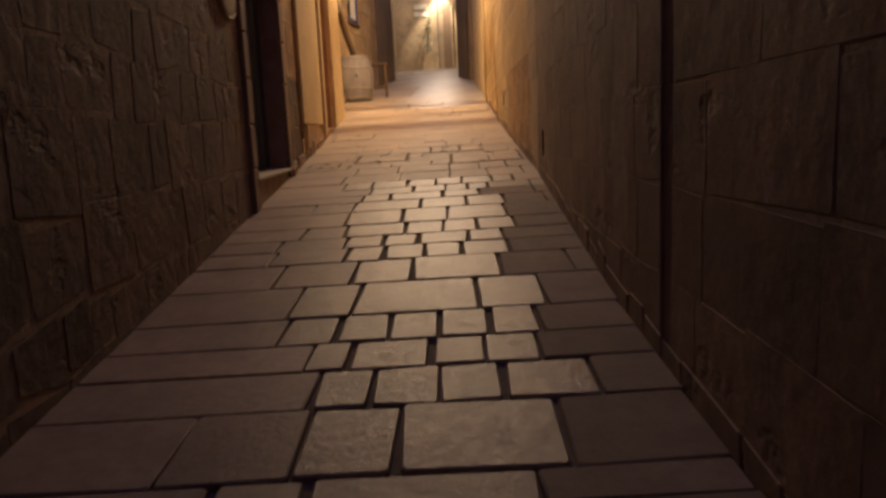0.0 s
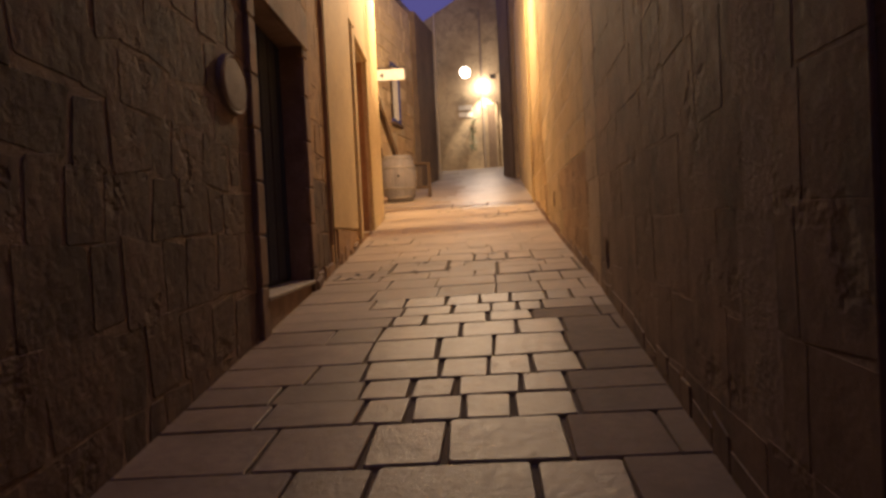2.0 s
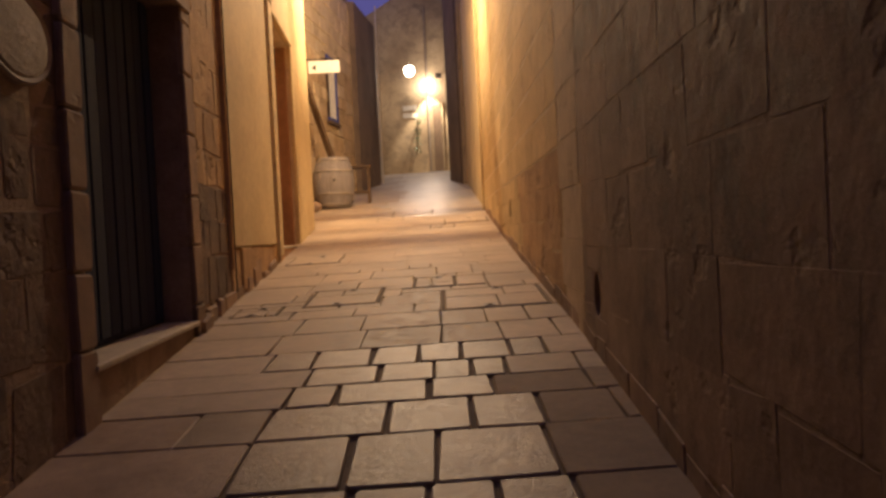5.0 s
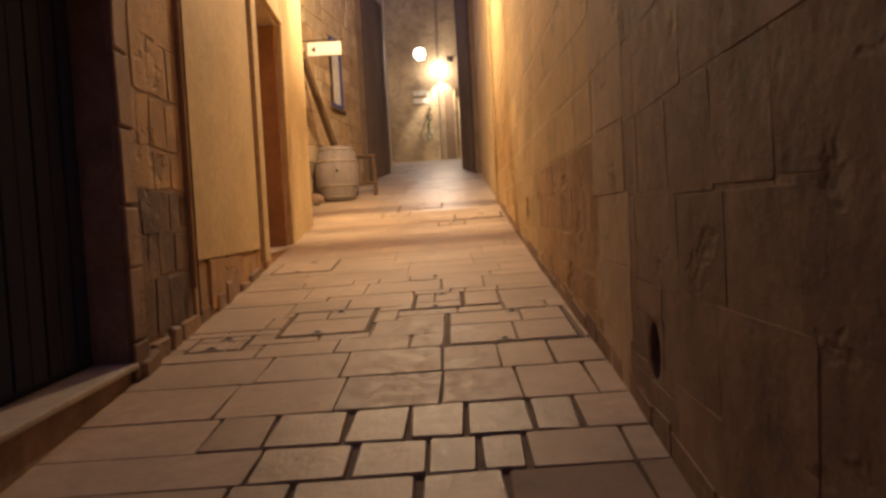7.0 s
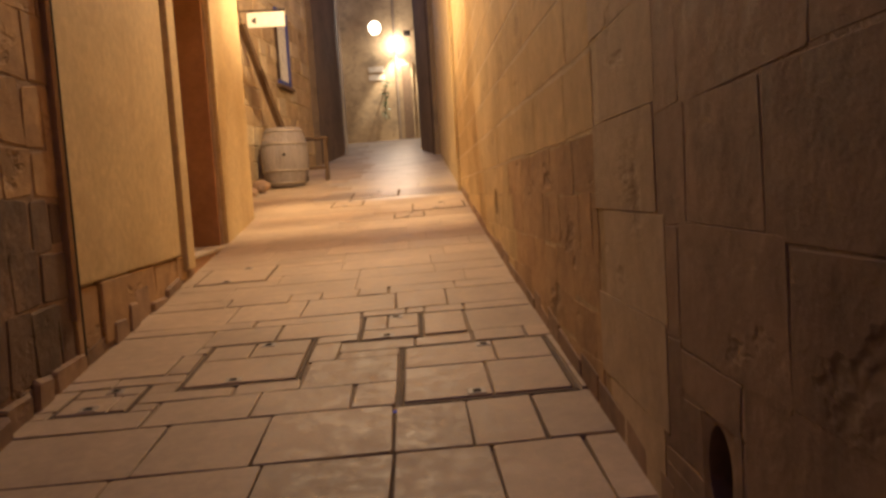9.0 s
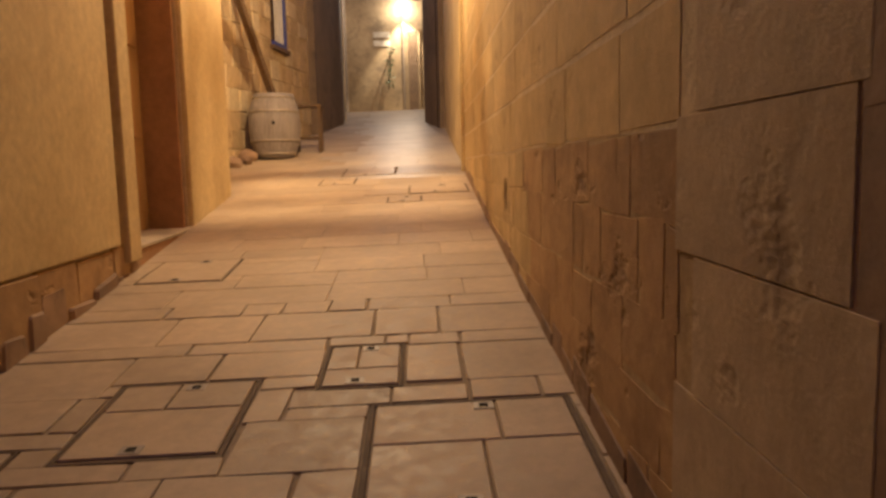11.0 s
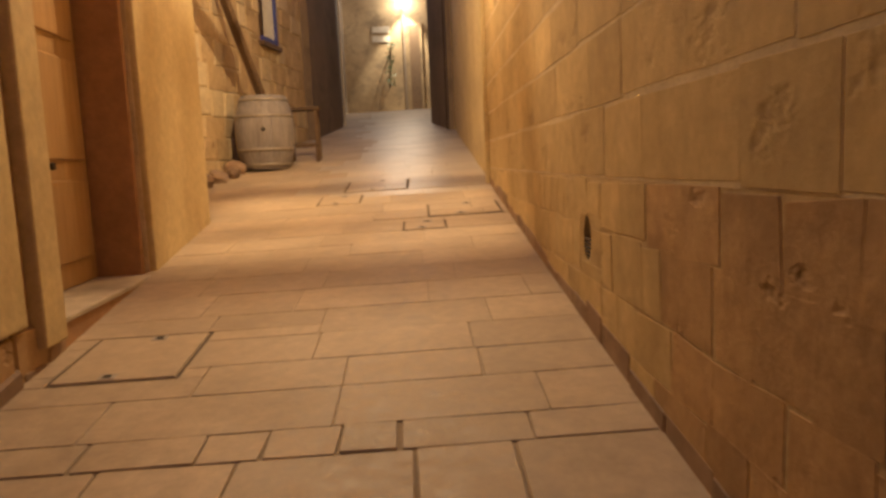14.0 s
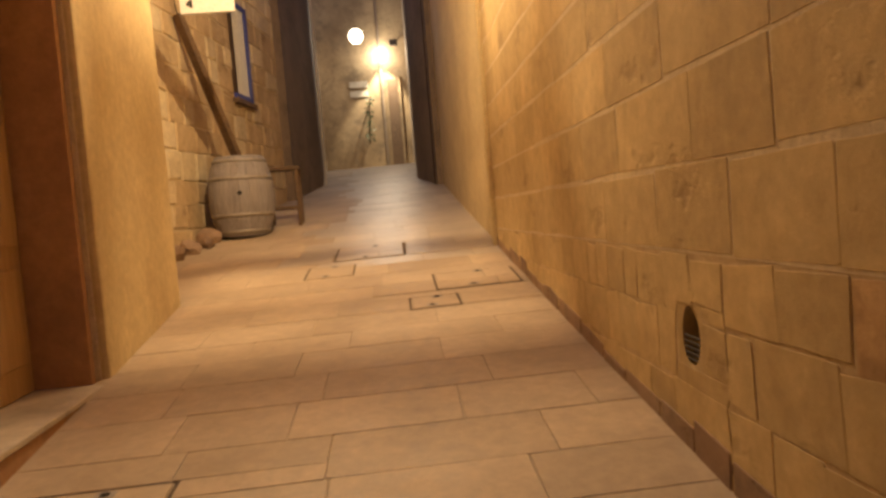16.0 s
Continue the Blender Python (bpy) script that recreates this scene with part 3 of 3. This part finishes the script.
# The unlit look of the projecting face is put into the dark render colour.
house_right = tagged(prism("house_right", [(1.12, 26.165), (3.0, 26.165), (3.0, 38.916), (1.0, 38.916), (0.95, 29.808), (0.74, 28.152)], 0, 11.0, PLASTER_DARK), "rendered house projecting into the alley, its unlit face coloured dark brown", "house wall", kind="structure")
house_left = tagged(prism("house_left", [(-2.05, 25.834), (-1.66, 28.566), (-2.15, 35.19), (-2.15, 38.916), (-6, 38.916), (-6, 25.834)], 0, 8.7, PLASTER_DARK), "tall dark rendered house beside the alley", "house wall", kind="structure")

# recessed rubble wall behind the barrel
ANG = math.degrees(math.atan2(-0.1449, 1))
MB = pose(-3.55, 16.726, 0, 0, 0, ANG)
WIN = (6.5, 4.65, 7.386, 6.45)
bm = bmesh.new()
for y0, y1, z0, z1 in ((-0.3, WIN[0], 0, 8.6), (WIN[2], 9.356, 0, 8.6), (WIN[0], WIN[2], 0, WIN[1]), (WIN[0], WIN[2], WIN[3], 8.6)):
    add_box(bm, (-0.7, y0, z0), (-0.018, y1, z1), 0, MB)
wall_barrel = tagged(part("wall_recessed", bm, MORTAR), "recessed wall of rough squared limestone blocks", "wall", kind="structure")
rngw = random.Random(21)
rects = []
for r in courses(rngw, -0.2, 9.274, 1.2, 8.4, 0.40, (0.33, 0.79), 0.12):
    rects += less(r, [WIN])
put_b = lambda u, w, o: tuple(MB @ Vector((-0.02 + o, u, w)))
ruddy = {r for r in rects if r[1] < 6.2 and rngw.random() < (0.12 if r[0] < 3.5 else 0.7)}
stone_field(wall_barrel, [r for r in rects if r in ruddy], TAN_BLOCK, lambda r: True, rngw, 0.014, 0.022, 0.022, 0.03, 0.03, put_b, "block", "upper_blocks")
stone_field(wall_barrel, [r for r in rects if r not in ruddy], PALE_BLOCK, lambda r: r[1] < 6.6, rngw, 0.02, 0.03, 0.022, 0.02, 0.03, put_b, "block", "upper_blocks")
bm = bmesh.new()
add_box(bm, (-4.3, 16.063, 0), (-2.5, 16.684, TOP_L))
tagged(part("wall_return", bm, PLASTER), "plastered end of the house wall", "wall", kind="structure")

# barred window with a blue frame
win = tagged(part("window_1", box((-0.14, WIN[0], WIN[1]), (-0.10, WIN[2], WIN[3]), 0, MB), BROWN_WOOD), "window with white bars and a bright blue frame", "window", kind="structure")
for a, b, c, d in ((WIN[2] - 0.14, WIN[2], WIN[1], WIN[3]), (WIN[0], WIN[2], WIN[1], WIN[1] + 0.1), (WIN[0], WIN[2], WIN[3] - 0.1, WIN[3])):
    part("window_frame", box((-0.095, a, c), (0.06, b, d), 0.008, MB), BLUE, win)
for i in range(5):
    u = WIN[0] + 0.18 + (WIN[2] - WIN[0] - 0.40) * i / 4
    part("bar", rod(MB @ Vector((0.03, u, WIN[1])), MB @ Vector((0.03, u, WIN[3])), 0.016), WHITE, win)
part("window_sill", box((-0.05, WIN[0] - 0.1, WIN[1] - 0.09), (0.10, WIN[2] + 0.1, WIN[1]), 0.012, MB), BROWN_WOOD, win)

# far facade and the end of the alley
def front(name, outline, y0, y1, mat):
    """A house front whose outline in x and z has its own roofline."""
    n = len(outline)
    vs = [(x, y0, z) for x, z in outline] + [(x, y1, z) for x, z in outline]
    fs = [tuple(range(n)), tuple(reversed(range(n, 2 * n)))] + [(i, n + i, n + (i + 1) % n, (i + 1) % n) for i in range(n)]
    return part_py(name, vs, fs, mat)


far = tagged(front("wall_far", [(-2.65, 0), (4, 0), (4, 12.9), (0.2, 12.75), (-0.3, 12.6), (-2.65, 11.2)], 35.935, 36.6, FAR_STONE), "lit stone house front closing the alley", "house wall", kind="structure")
tagged(front("wall_far_left", [(-7, 0), (-2.655, 0), (-2.655, 11.2), (-4.6, 13.6), (-7, 15.0)], 36.3, 37.0, FAR_STONE), "stone house front behind, with a falling roofline", "house wall", kind="structure")
wall_back = tagged(part("wall_behind", box((-6, -6.4, -1), (5, -6.0, 7.0)), RUBBLE), "plain stone wall closing the alley", "wall", kind="structure")

# ---- things ----
# wine barrel
def build_barrel(place, h, r_mid, r_end):
    t = thing("wine_barrel", Matrix.Translation(place), "old grey weathered wooden wine barrel with metal hoops, standing upright", "barrel")
    def rad(z):
        k = 2 * z / h - 1
        return r_mid - (r_mid - r_end) * abs(k) ** 2.2
    staves = 22
    for i in range(staves):
        a0, a1 = 2 * math.pi * i / staves + 0.004, 2 * math.pi * (i + 1) / staves - 0.004
        vs, fs = [], []
        rows = 11
        for q in range(rows):
            z = h * q / (rows - 1)
            for a in (a0, (a0 + a1) / 2, a1):
                for d in (0.0, -0.03):
                    r = rad(z) + d
                    vs.append((r * math.cos(a), r * math.sin(a), z))
        for q in range(rows - 1):
            o = 6 * q
            fs += [(o, o + 2, o + 8, o + 6), (o + 2, o + 4, o + 10, o + 8), (o + 1, o + 7, o + 9, o + 3), (o + 3, o + 9, o + 11, o + 5), (o, o + 6, o + 7, o + 1), (o + 4, o + 5, o + 11, o + 10)]
        o = 6 * (rows - 1)
        fs += [(o, o + 2, o + 3, o + 1), (o + 2, o + 4, o + 5, o + 3)]
        part_py("stave", vs, fs, OAK, t)
    for z0, z1 in ((0.03, 0.08), (0.24, 0.285), (0.70, 0.745), (0.92, 0.97)):
        za, zb = z0 * h, z1 * h
        v, f = lathe([(rad(za) + 0.001, za), (rad(za) + 0.008, za), (rad((za + zb) / 2) + 0.009, (za + zb) / 2), (rad(zb) + 0.008, zb), (rad(zb) + 0.001, zb)], 36)
        smooth(part_py("hoop", v, f, HOOP, t))
    v, f = lathe([(r_end - 0.02, h * 0.955), (0.0, h * 0.958)], 36)
    part_py("head", v, f, OAK, t)
    a = math.radians(-82)
    rr = rad(0.53 * h) + 0.004
    part("bung_hole", rod((rr * math.cos(a) * 0.98, rr * math.sin(a) * 0.98, 0.53 * h), (rr * math.cos(a) * 1.006, rr * math.sin(a) * 1.006, 0.53 * h), 0.032, 14), VOID, t)
    return t


BX, BY = -2.27, 21.2
build_barrel((BX, BY, ground_z(BX, BY)), 1.22, 0.50, 0.37)

# stool beside it
def build_stool(x, y):
    z = ground_z(x, y)
    t = thing("wooden_stool", Matrix.Translation((x, y, z)), "small dark wooden stool beside the barrel", "stool")
    part("seat", box((-0.30, -0.20, 0.90), (0.30, 0.20, 0.96), 0.012), BROWN_WOOD, t)
    for sx in (-1, 1):
        for sy in (-1, 1):
            part("leg", box((sx * 0.24 - 0.03, sy * 0.15 - 0.03, ground_z(x + sx * .24, y + sy * .15) - z), (sx * 0.24 + 0.03, sy * 0.15 + 0.03, 0.90), 0.006), BROWN_WOOD, t)
    for sy in (-1, 1):
        part("stretcher", box((-0.22, sy * 0.15 - 0.015, 0.25), (0.22, sy * 0.15 + 0.015, 0.31), 0.004), BROWN_WOOD, t)


build_stool(-1.72, 21.95)

# timber plank leaning on the wall above the barrel
def plank(a, b, w, d):
    a, b = Vector(a), Vector(b)
    m = Matrix.Translation((a + b) / 2) @ (b - a).to_track_quat("Z", "Y").to_matrix().to_4x4()
    l = (b - a).length / 2
    bm = box((-w / 2, -d / 2, -l), (w / 2, d / 2, l), 0.01, m)
    return bm


PLANK_LOW, PLANK_TOP = (-2.30, 21.33, 3.37), (-2.86, 20.75, 5.50)
tagged(part("timber_plank", plank(PLANK_LOW, PLANK_TOP, 0.19, 0.08), BROWN_WOOD), "dark brown timber leaning from the barrel to the wall", "plank")
tagged(part("cable", rod(PLANK_TOP, (-3.02, 20.6, 6.9), 0.012, 6), IRON), "thin dark cable along the wall", "cable")

# hanging sign
def build_sign():
    t = thing("hanging_sign", Matrix.Translation((-2.09, 19.292, 5.06)), "white rectangular direction sign with a black arrow", "sign")
    board = part("board", box((-0.34, -0.03, 0.0), (0.34, 0.03, 0.27), 0.008), WHITE, t)
    bm = bmesh.new()
    vs = [bm.verts.new(p) for p in ((-0.27, -0.034, 0.12), (-0.18, -0.034, 0.06), (-0.18, -0.034, 0.19))]
    bm.faces.new(vs)
    geo = bmesh.ops.extrude_face_region(bm, geom=list(bm.faces))
    bmesh.ops.translate(bm, vec=(0, 0.006, 0), verts=[g for g in geo["geom"] if isinstance(g, bmesh.types.BMVert)])
    part("arrow", bm, BLACK, board, "black arrow pointing left")
    part("bracket", rod((-0.95, 0.0, 0.31), (0.36, 0.0, 0.31), 0.014), IRON, t)
    for x in (-0.28, 0.28):
        part("hanger", rod((x, 0, 0.26), (x, 0, 0.31), 0.008, 6), IRON, t)


build_sign()

# rubble stones at the foot of the recessed wall
rngs = random.Random(5)
for i in range(7):
    bm = bmesh.new()
    bmesh.ops.create_icosphere(bm, subdivisions=2, radius=1.0)
    sx, sy, sz = rngs.uniform(0.10, 0.24), rngs.uniform(0.10, 0.2), rngs.uniform(0.08, 0.16)
    for v in bm.verts:
        k = 1 + 0.35 * noise.noise(v.co * 1.3 + Vector((i * 7, 0, 0)))
        v.co = Vector((v.co.x * sx * k, v.co.y * sy * k, v.co.z * sz * k))
    y = 18.547 + i * 0.455
    x = -3.55 + 0.145 * (y - 16.73) + rngs.uniform(0.2, 0.4)
    ob = tagged(part("loose_stone", bm, RUBBLE), "rough loose limestone rock at the wall foot", "stone", "loose stones by the wall")
    ob.location = (x, y, ground_z(x, y) + sz * 0.6)


# lanterns
def build_lantern(p):
    t = thing("wall_lantern", Matrix.Translation(p), "square iron wall lantern giving amber light", "lantern")
    for c, d in ((1, 1), (1, -1), (-1, -1), (-1, 1)):
        part("post", rod((0.11 * c, 0.11 * d, -0.25), (0.17 * c, 0.17 * d, 0.30), 0.010, 6), IRON, t)
    for a, b in (((-0.12, -0.11, -0.25), (0.12, -0.11, -0.25)), ((-0.12, 0.11, -0.25), (0.12, 0.11, -0.25)), ((-0.11, -0.12, -0.25), (-0.11, 0.12, -0.25)), ((0.11, -0.12, -0.25), (0.11, 0.12, -0.25))):
        part("base_rail", rod(a, b, 0.019, 6), IRON, t)
    part("base_rail", rod((-0.12, -0.02, -0.27), (0.12, -0.02, -0.27), 0.008, 6), IRON, t)
    v, f = lathe([(0.26, 0.30), (0.14, 0.42), (0.03, 0.50), (0.0, 0.52)], 12)
    part_py("cap", v, f, IRON, t)
    v, f = lathe([(0.0, 0.06), (0.05, 0.08), (0.06, 0.14), (0.04, 0.22), (0.0, 0.24)], 12)
    part_py("bulb", v, f, GLOW_WARM, t)
    part("arm", rod((0, 0, 0.50), (-1.52, 0, 0.62), 0.022), IRON, t)


build_lantern(LANTERN)


def build_globe(p):
    t = thing("globe_lamp", Matrix.Translation(p), "round white glowing globe lamp on an iron bracket", "lamp")
    v, f = lathe([(0.0, -0.25), (0.12, -0.22), (0.21, -0.11), (0.24, 0.02), (0.20, 0.15), (0.11, 0.22), (0.0, 0.24)], 24)
    smooth(part_py("globe", v, f, GLOW, t))
    v, f = lathe([(0.10, 0.22), (0.10, 0.28), (0.0, 0.30)], 14)
    part_py("cap", v, f, IRON, t)
    part("bracket", rod((0, 0, 0.28), (0.0, 1.85, 0.55), 0.02), IRON, t)


build_globe(GLOBE)


def build_flood(p):
    t = thing("flood_lamp", Matrix.Translation(p), "small dark floodlight on the house front", "lamp")
    part("housing", box((-0.12, -0.10, -0.05), (0.16, 0.16, 0.14), 0.02), IRON, t)
    part("arm", rod((0.05, 0.1, 0.1), (0.05, 0.66, 0.2), 0.025), IRON, t)


build_flood(FLOOD)

# house front: drainpipe, tall door openings, small name plates, a branch on a bracket
part("drainpipe", rod((0.05, 35.877, 4.0), (0.05, 35.877, 11.5), 0.05), PLASTER_DARK, far)
dw = tagged(part("door_3", box((0.25, 35.852, 3.4), (0.62, 35.931, 7.2), 0.03), BROWN_WOOD), "tall narrow dark door in the lit house front", "door", kind="structure")
part("door_surround", box((0.16, 35.836, 3.4), (0.245, 35.931, 7.3), 0.01), FAR_STONE, dw)
part("door_surround", box((0.625, 35.836, 3.4), (0.71, 35.931, 7.3), 0.01), FAR_STONE, dw)
for z in (6.95, 6.62):
    tagged(part("name_plate", box((-1.1, 35.902, z), (-0.45, 35.932, z + 0.22), 0.006), SILL), "small white plate on the house front", "plate", "plates on the house front")


def build_branch():
    t = thing("wall_plant", Matrix.Translation((-0.42, 35.935, 6.2)), "dry climbing plant hanging from an iron hook", "plant")
    part("hook", rod((0, 0, 0.2), (0, -0.5, 0.25), 0.02), IRON, t)
    rng = random.Random(3)
    part("stem", rod((0, -0.45, 0.25), (-0.12, -0.4, -1.3), 0.03), BROWN_WOOD, t)
    vs, fs = [], []
    for i in range(90):
        k = rng.random()
        c = Vector((-0.12 * k + rng.uniform(-0.16, 0.16), -0.42 + rng.uniform(-0.14, 0.14), 0.35 - 1.6 * k))
        d = Vector((rng.uniform(-1, 1), rng.uniform(-1, 1), rng.uniform(-1.5, 0))).normalized() * rng.uniform(0.08, 0.18)
        n = d.orthogonal().normalized() * 0.035
        o = len(vs)
        vs += [tuple(c), tuple(c + d * 0.5 + n), tuple(c + d), tuple(c + d * 0.5 - n)]
        fs.append((o, o + 1, o + 2, o + 3))
    ob = part_py("leaves", vs, fs, LEAF, t)
    ob["kind"] = "stuff"


build_branch()
tagged(part("drainpipe", rod((1.026, 3.064, ground_z(1.0, 3.064)), (1.026, 3.064, 7.5), 0.010), RUBBLE), "thin brown pipe running up the dark stone wall", "pipe")
tagged(part("drainpipe", rod((-1.60, 28.665, 3.1), (-1.60, 28.665, 9.4), 0.028), PALE_BAR), "thin pale pipe on the dark house corner", "pipe")
tagged(part("cable", rod((1.06, 26.14, 2.9), (1.06, 26.14, 9.0), 0.014, 6), IRON), "thin dark cable down the rendered house wall", "cable")

# ---- paving stones ----
for h in HATCHES:
    build_hatch(*h)
rngp = random.Random(33)


def rows_between(xa, xb, y0, y1, depths, widths):
    out, y = [], y0
    while y < y1 - 0.02:
        d = rngp.uniform(*depths)
        top = y1 if y1 - y - d < 0.5 * depths[0] else y + d
        a0, x = xa(y), xa(y)
        while x < xb - 0.02:
            w = rngp.uniform(*widths)
            b = x + w if xb - x - w > 0.6 * widths[0] else xb
            out += less((x, y, b, top), hatch_holes)
            x = b
        y = top
    return out


put_p = lambda u, w, o: (u, w, ground_z(u, w) + o - 0.008)
setts, sides, right_sides, y = [], [], [], -4.0
SETT_START = 2.34
while y < SETT_START - 0.1:
    top = y + rngp.uniform(0.54, 0.95)
    top = SETT_START if SETT_START - top < 0.4 else top
    xl, xr = rngp.uniform(-0.75, -0.40), rngp.uniform(0.40, 0.62)
    setts += rows_between(lambda q: xl, xr, y, top, (0.24, 0.36), (0.24, 0.60))
    sides += rows_between(lambda q: left_x(y) - 0.06, xl, y, top, (0.29, 0.70), (0.45, 0.9))
    right_sides += rows_between(lambda q: xr, 1.25, y, top, (0.25, 0.46), (0.3, 0.65))
    y = top
SETT_ROWS = [  # start of the row along the alley, then its cross joints
    (2.34, -0.28, 0.03, 0.57), (2.80, -0.31, -0.09, 0.16, 0.41, 0.75), (3.14, -0.39, -0.22, 0.13, 0.35, 0.58),
    (3.44, -0.57, -0.31, -0.07, 0.16, 0.39, 0.62), (3.80, -0.60, -0.28, 0.36, 0.69), (4.34, -0.35, -0.01, 0.52),
    (4.84, -0.46, -0.21, 0.05, 0.29, 0.60), (5.20, -0.51, -0.24, 0.0, 0.35, 0.59), (5.53, -0.56, -0.11, 0.17, 0.43, 0.70),
    (5.92, -0.61, -0.16, 0.20, 0.67), (6.45, -0.61, -0.02, 0.37, 0.70), (6.89, -0.58, -0.32, 0.17, 0.50),
    (7.23, -0.53, -0.12, 0.19, 0.41, 0.60), (7.58, -0.85, -0.56, -0.20, 0.09, 0.36, 0.66, 0.88), (8.00, -0.91, -0.30, 0.24, 0.65),
    (8.53, -0.35, 0.24, 0.58, 0.89), (9.05,)]
for (y0, *cuts), (y1, *_) in zip(SETT_ROWS, SETT_ROWS[1:]):
    for a, b in zip(cuts, cuts[1:]):
        setts += less((a, y0, b, y1), hatch_holes)
    sides += rows_between(lambda q: left_x(q) - 0.06, cuts[0], y0, y1, (0.6, 0.7), (0.45, 0.9))
    right_sides += rows_between(lambda q: cuts[-1], 1.25, y0, y1, (0.6, 0.7), (0.3, 0.55))
slabs = rows_between(lambda y: left_x(y) - 0.05, 1.30, 9.05, 10.67, (0.265, 0.455), (0.32, 0.90))
SLAB_ROWS = [(10.67, -0.79, -0.03, 0.29, 0.42, 0.70), (10.85, -1.02, -0.49, 0.21, 0.59), (11.35, -1.15, -0.66, -0.40, -0.10, 0.14, 0.68), (11.60,)]
for (y0, *cuts), (y1, *_) in zip(SLAB_ROWS, SLAB_ROWS[1:]):
    cuts = [left_x(y0) - 0.05] + cuts + [1.30]
    for a, b in zip(cuts, cuts[1:]):
        slabs += less((a, y0, b, y1), hatch_holes)
upper = rows_between(lambda y: left_x(y) - 0.05 if y < 16.56 else -3.5, 1.30, 11.60, 32.706, (0.331, 0.58), (0.5, 1.1))
slabs += [r for r in setts if r[1] > 7.9] + [r for r in sides if r[1] > 6.8] + [r for r in right_sides if r[1] > 7.1]
stone_field(pavement, [r for r in setts if r[1] < 7.9], PAVE, lambda r: r[1] > 0.8, rngp, 0.026, 0.008, 0.008, 0.012, 0.03, put_p, "sett", "nearest_setts", 130)
stone_field(pavement, [r for r in sides if r[1] < 6.8], SIDE, lambda r: r[1] > 0.8, rngp, 0.014, 0.007, 0.008, 0.008, 0.03, put_p, "paving_stone", "outer_paving", 60)
stone_field(pavement, [r for r in right_sides if r[1] < 7.1], SHADED_SIDE, lambda r: r[1] > 0.8, rngp, 0.012, 0.006, 0.008, 0.008, 0.03, put_p, "paving_stone", "outer_paving", 60)
stone_field(pavement, slabs, SLAB, lambda r: True, rngp, 0.013, 0.006, 0.005, 0.008, 0.03, put_p, "paving_slab", "rest_paving", 150)
worn = {r for r in upper if r[1] > 17.6 and r[0] > -1.35}
stone_field(pavement, [r for r in upper if r in worn], POLISHED, lambda r: False, rngp, 0.006, 0.004, 0.003, 0.003, 0.03, put_p, "paving_slab", "polished_paving", 1)
stone_field(pavement, [r for r in upper if r not in worn], SLAB, lambda r: False, rngp, 0.006, 0.004, 0.003, 0.003, 0.03, put_p, "paving_slab", "far_paving", 1)
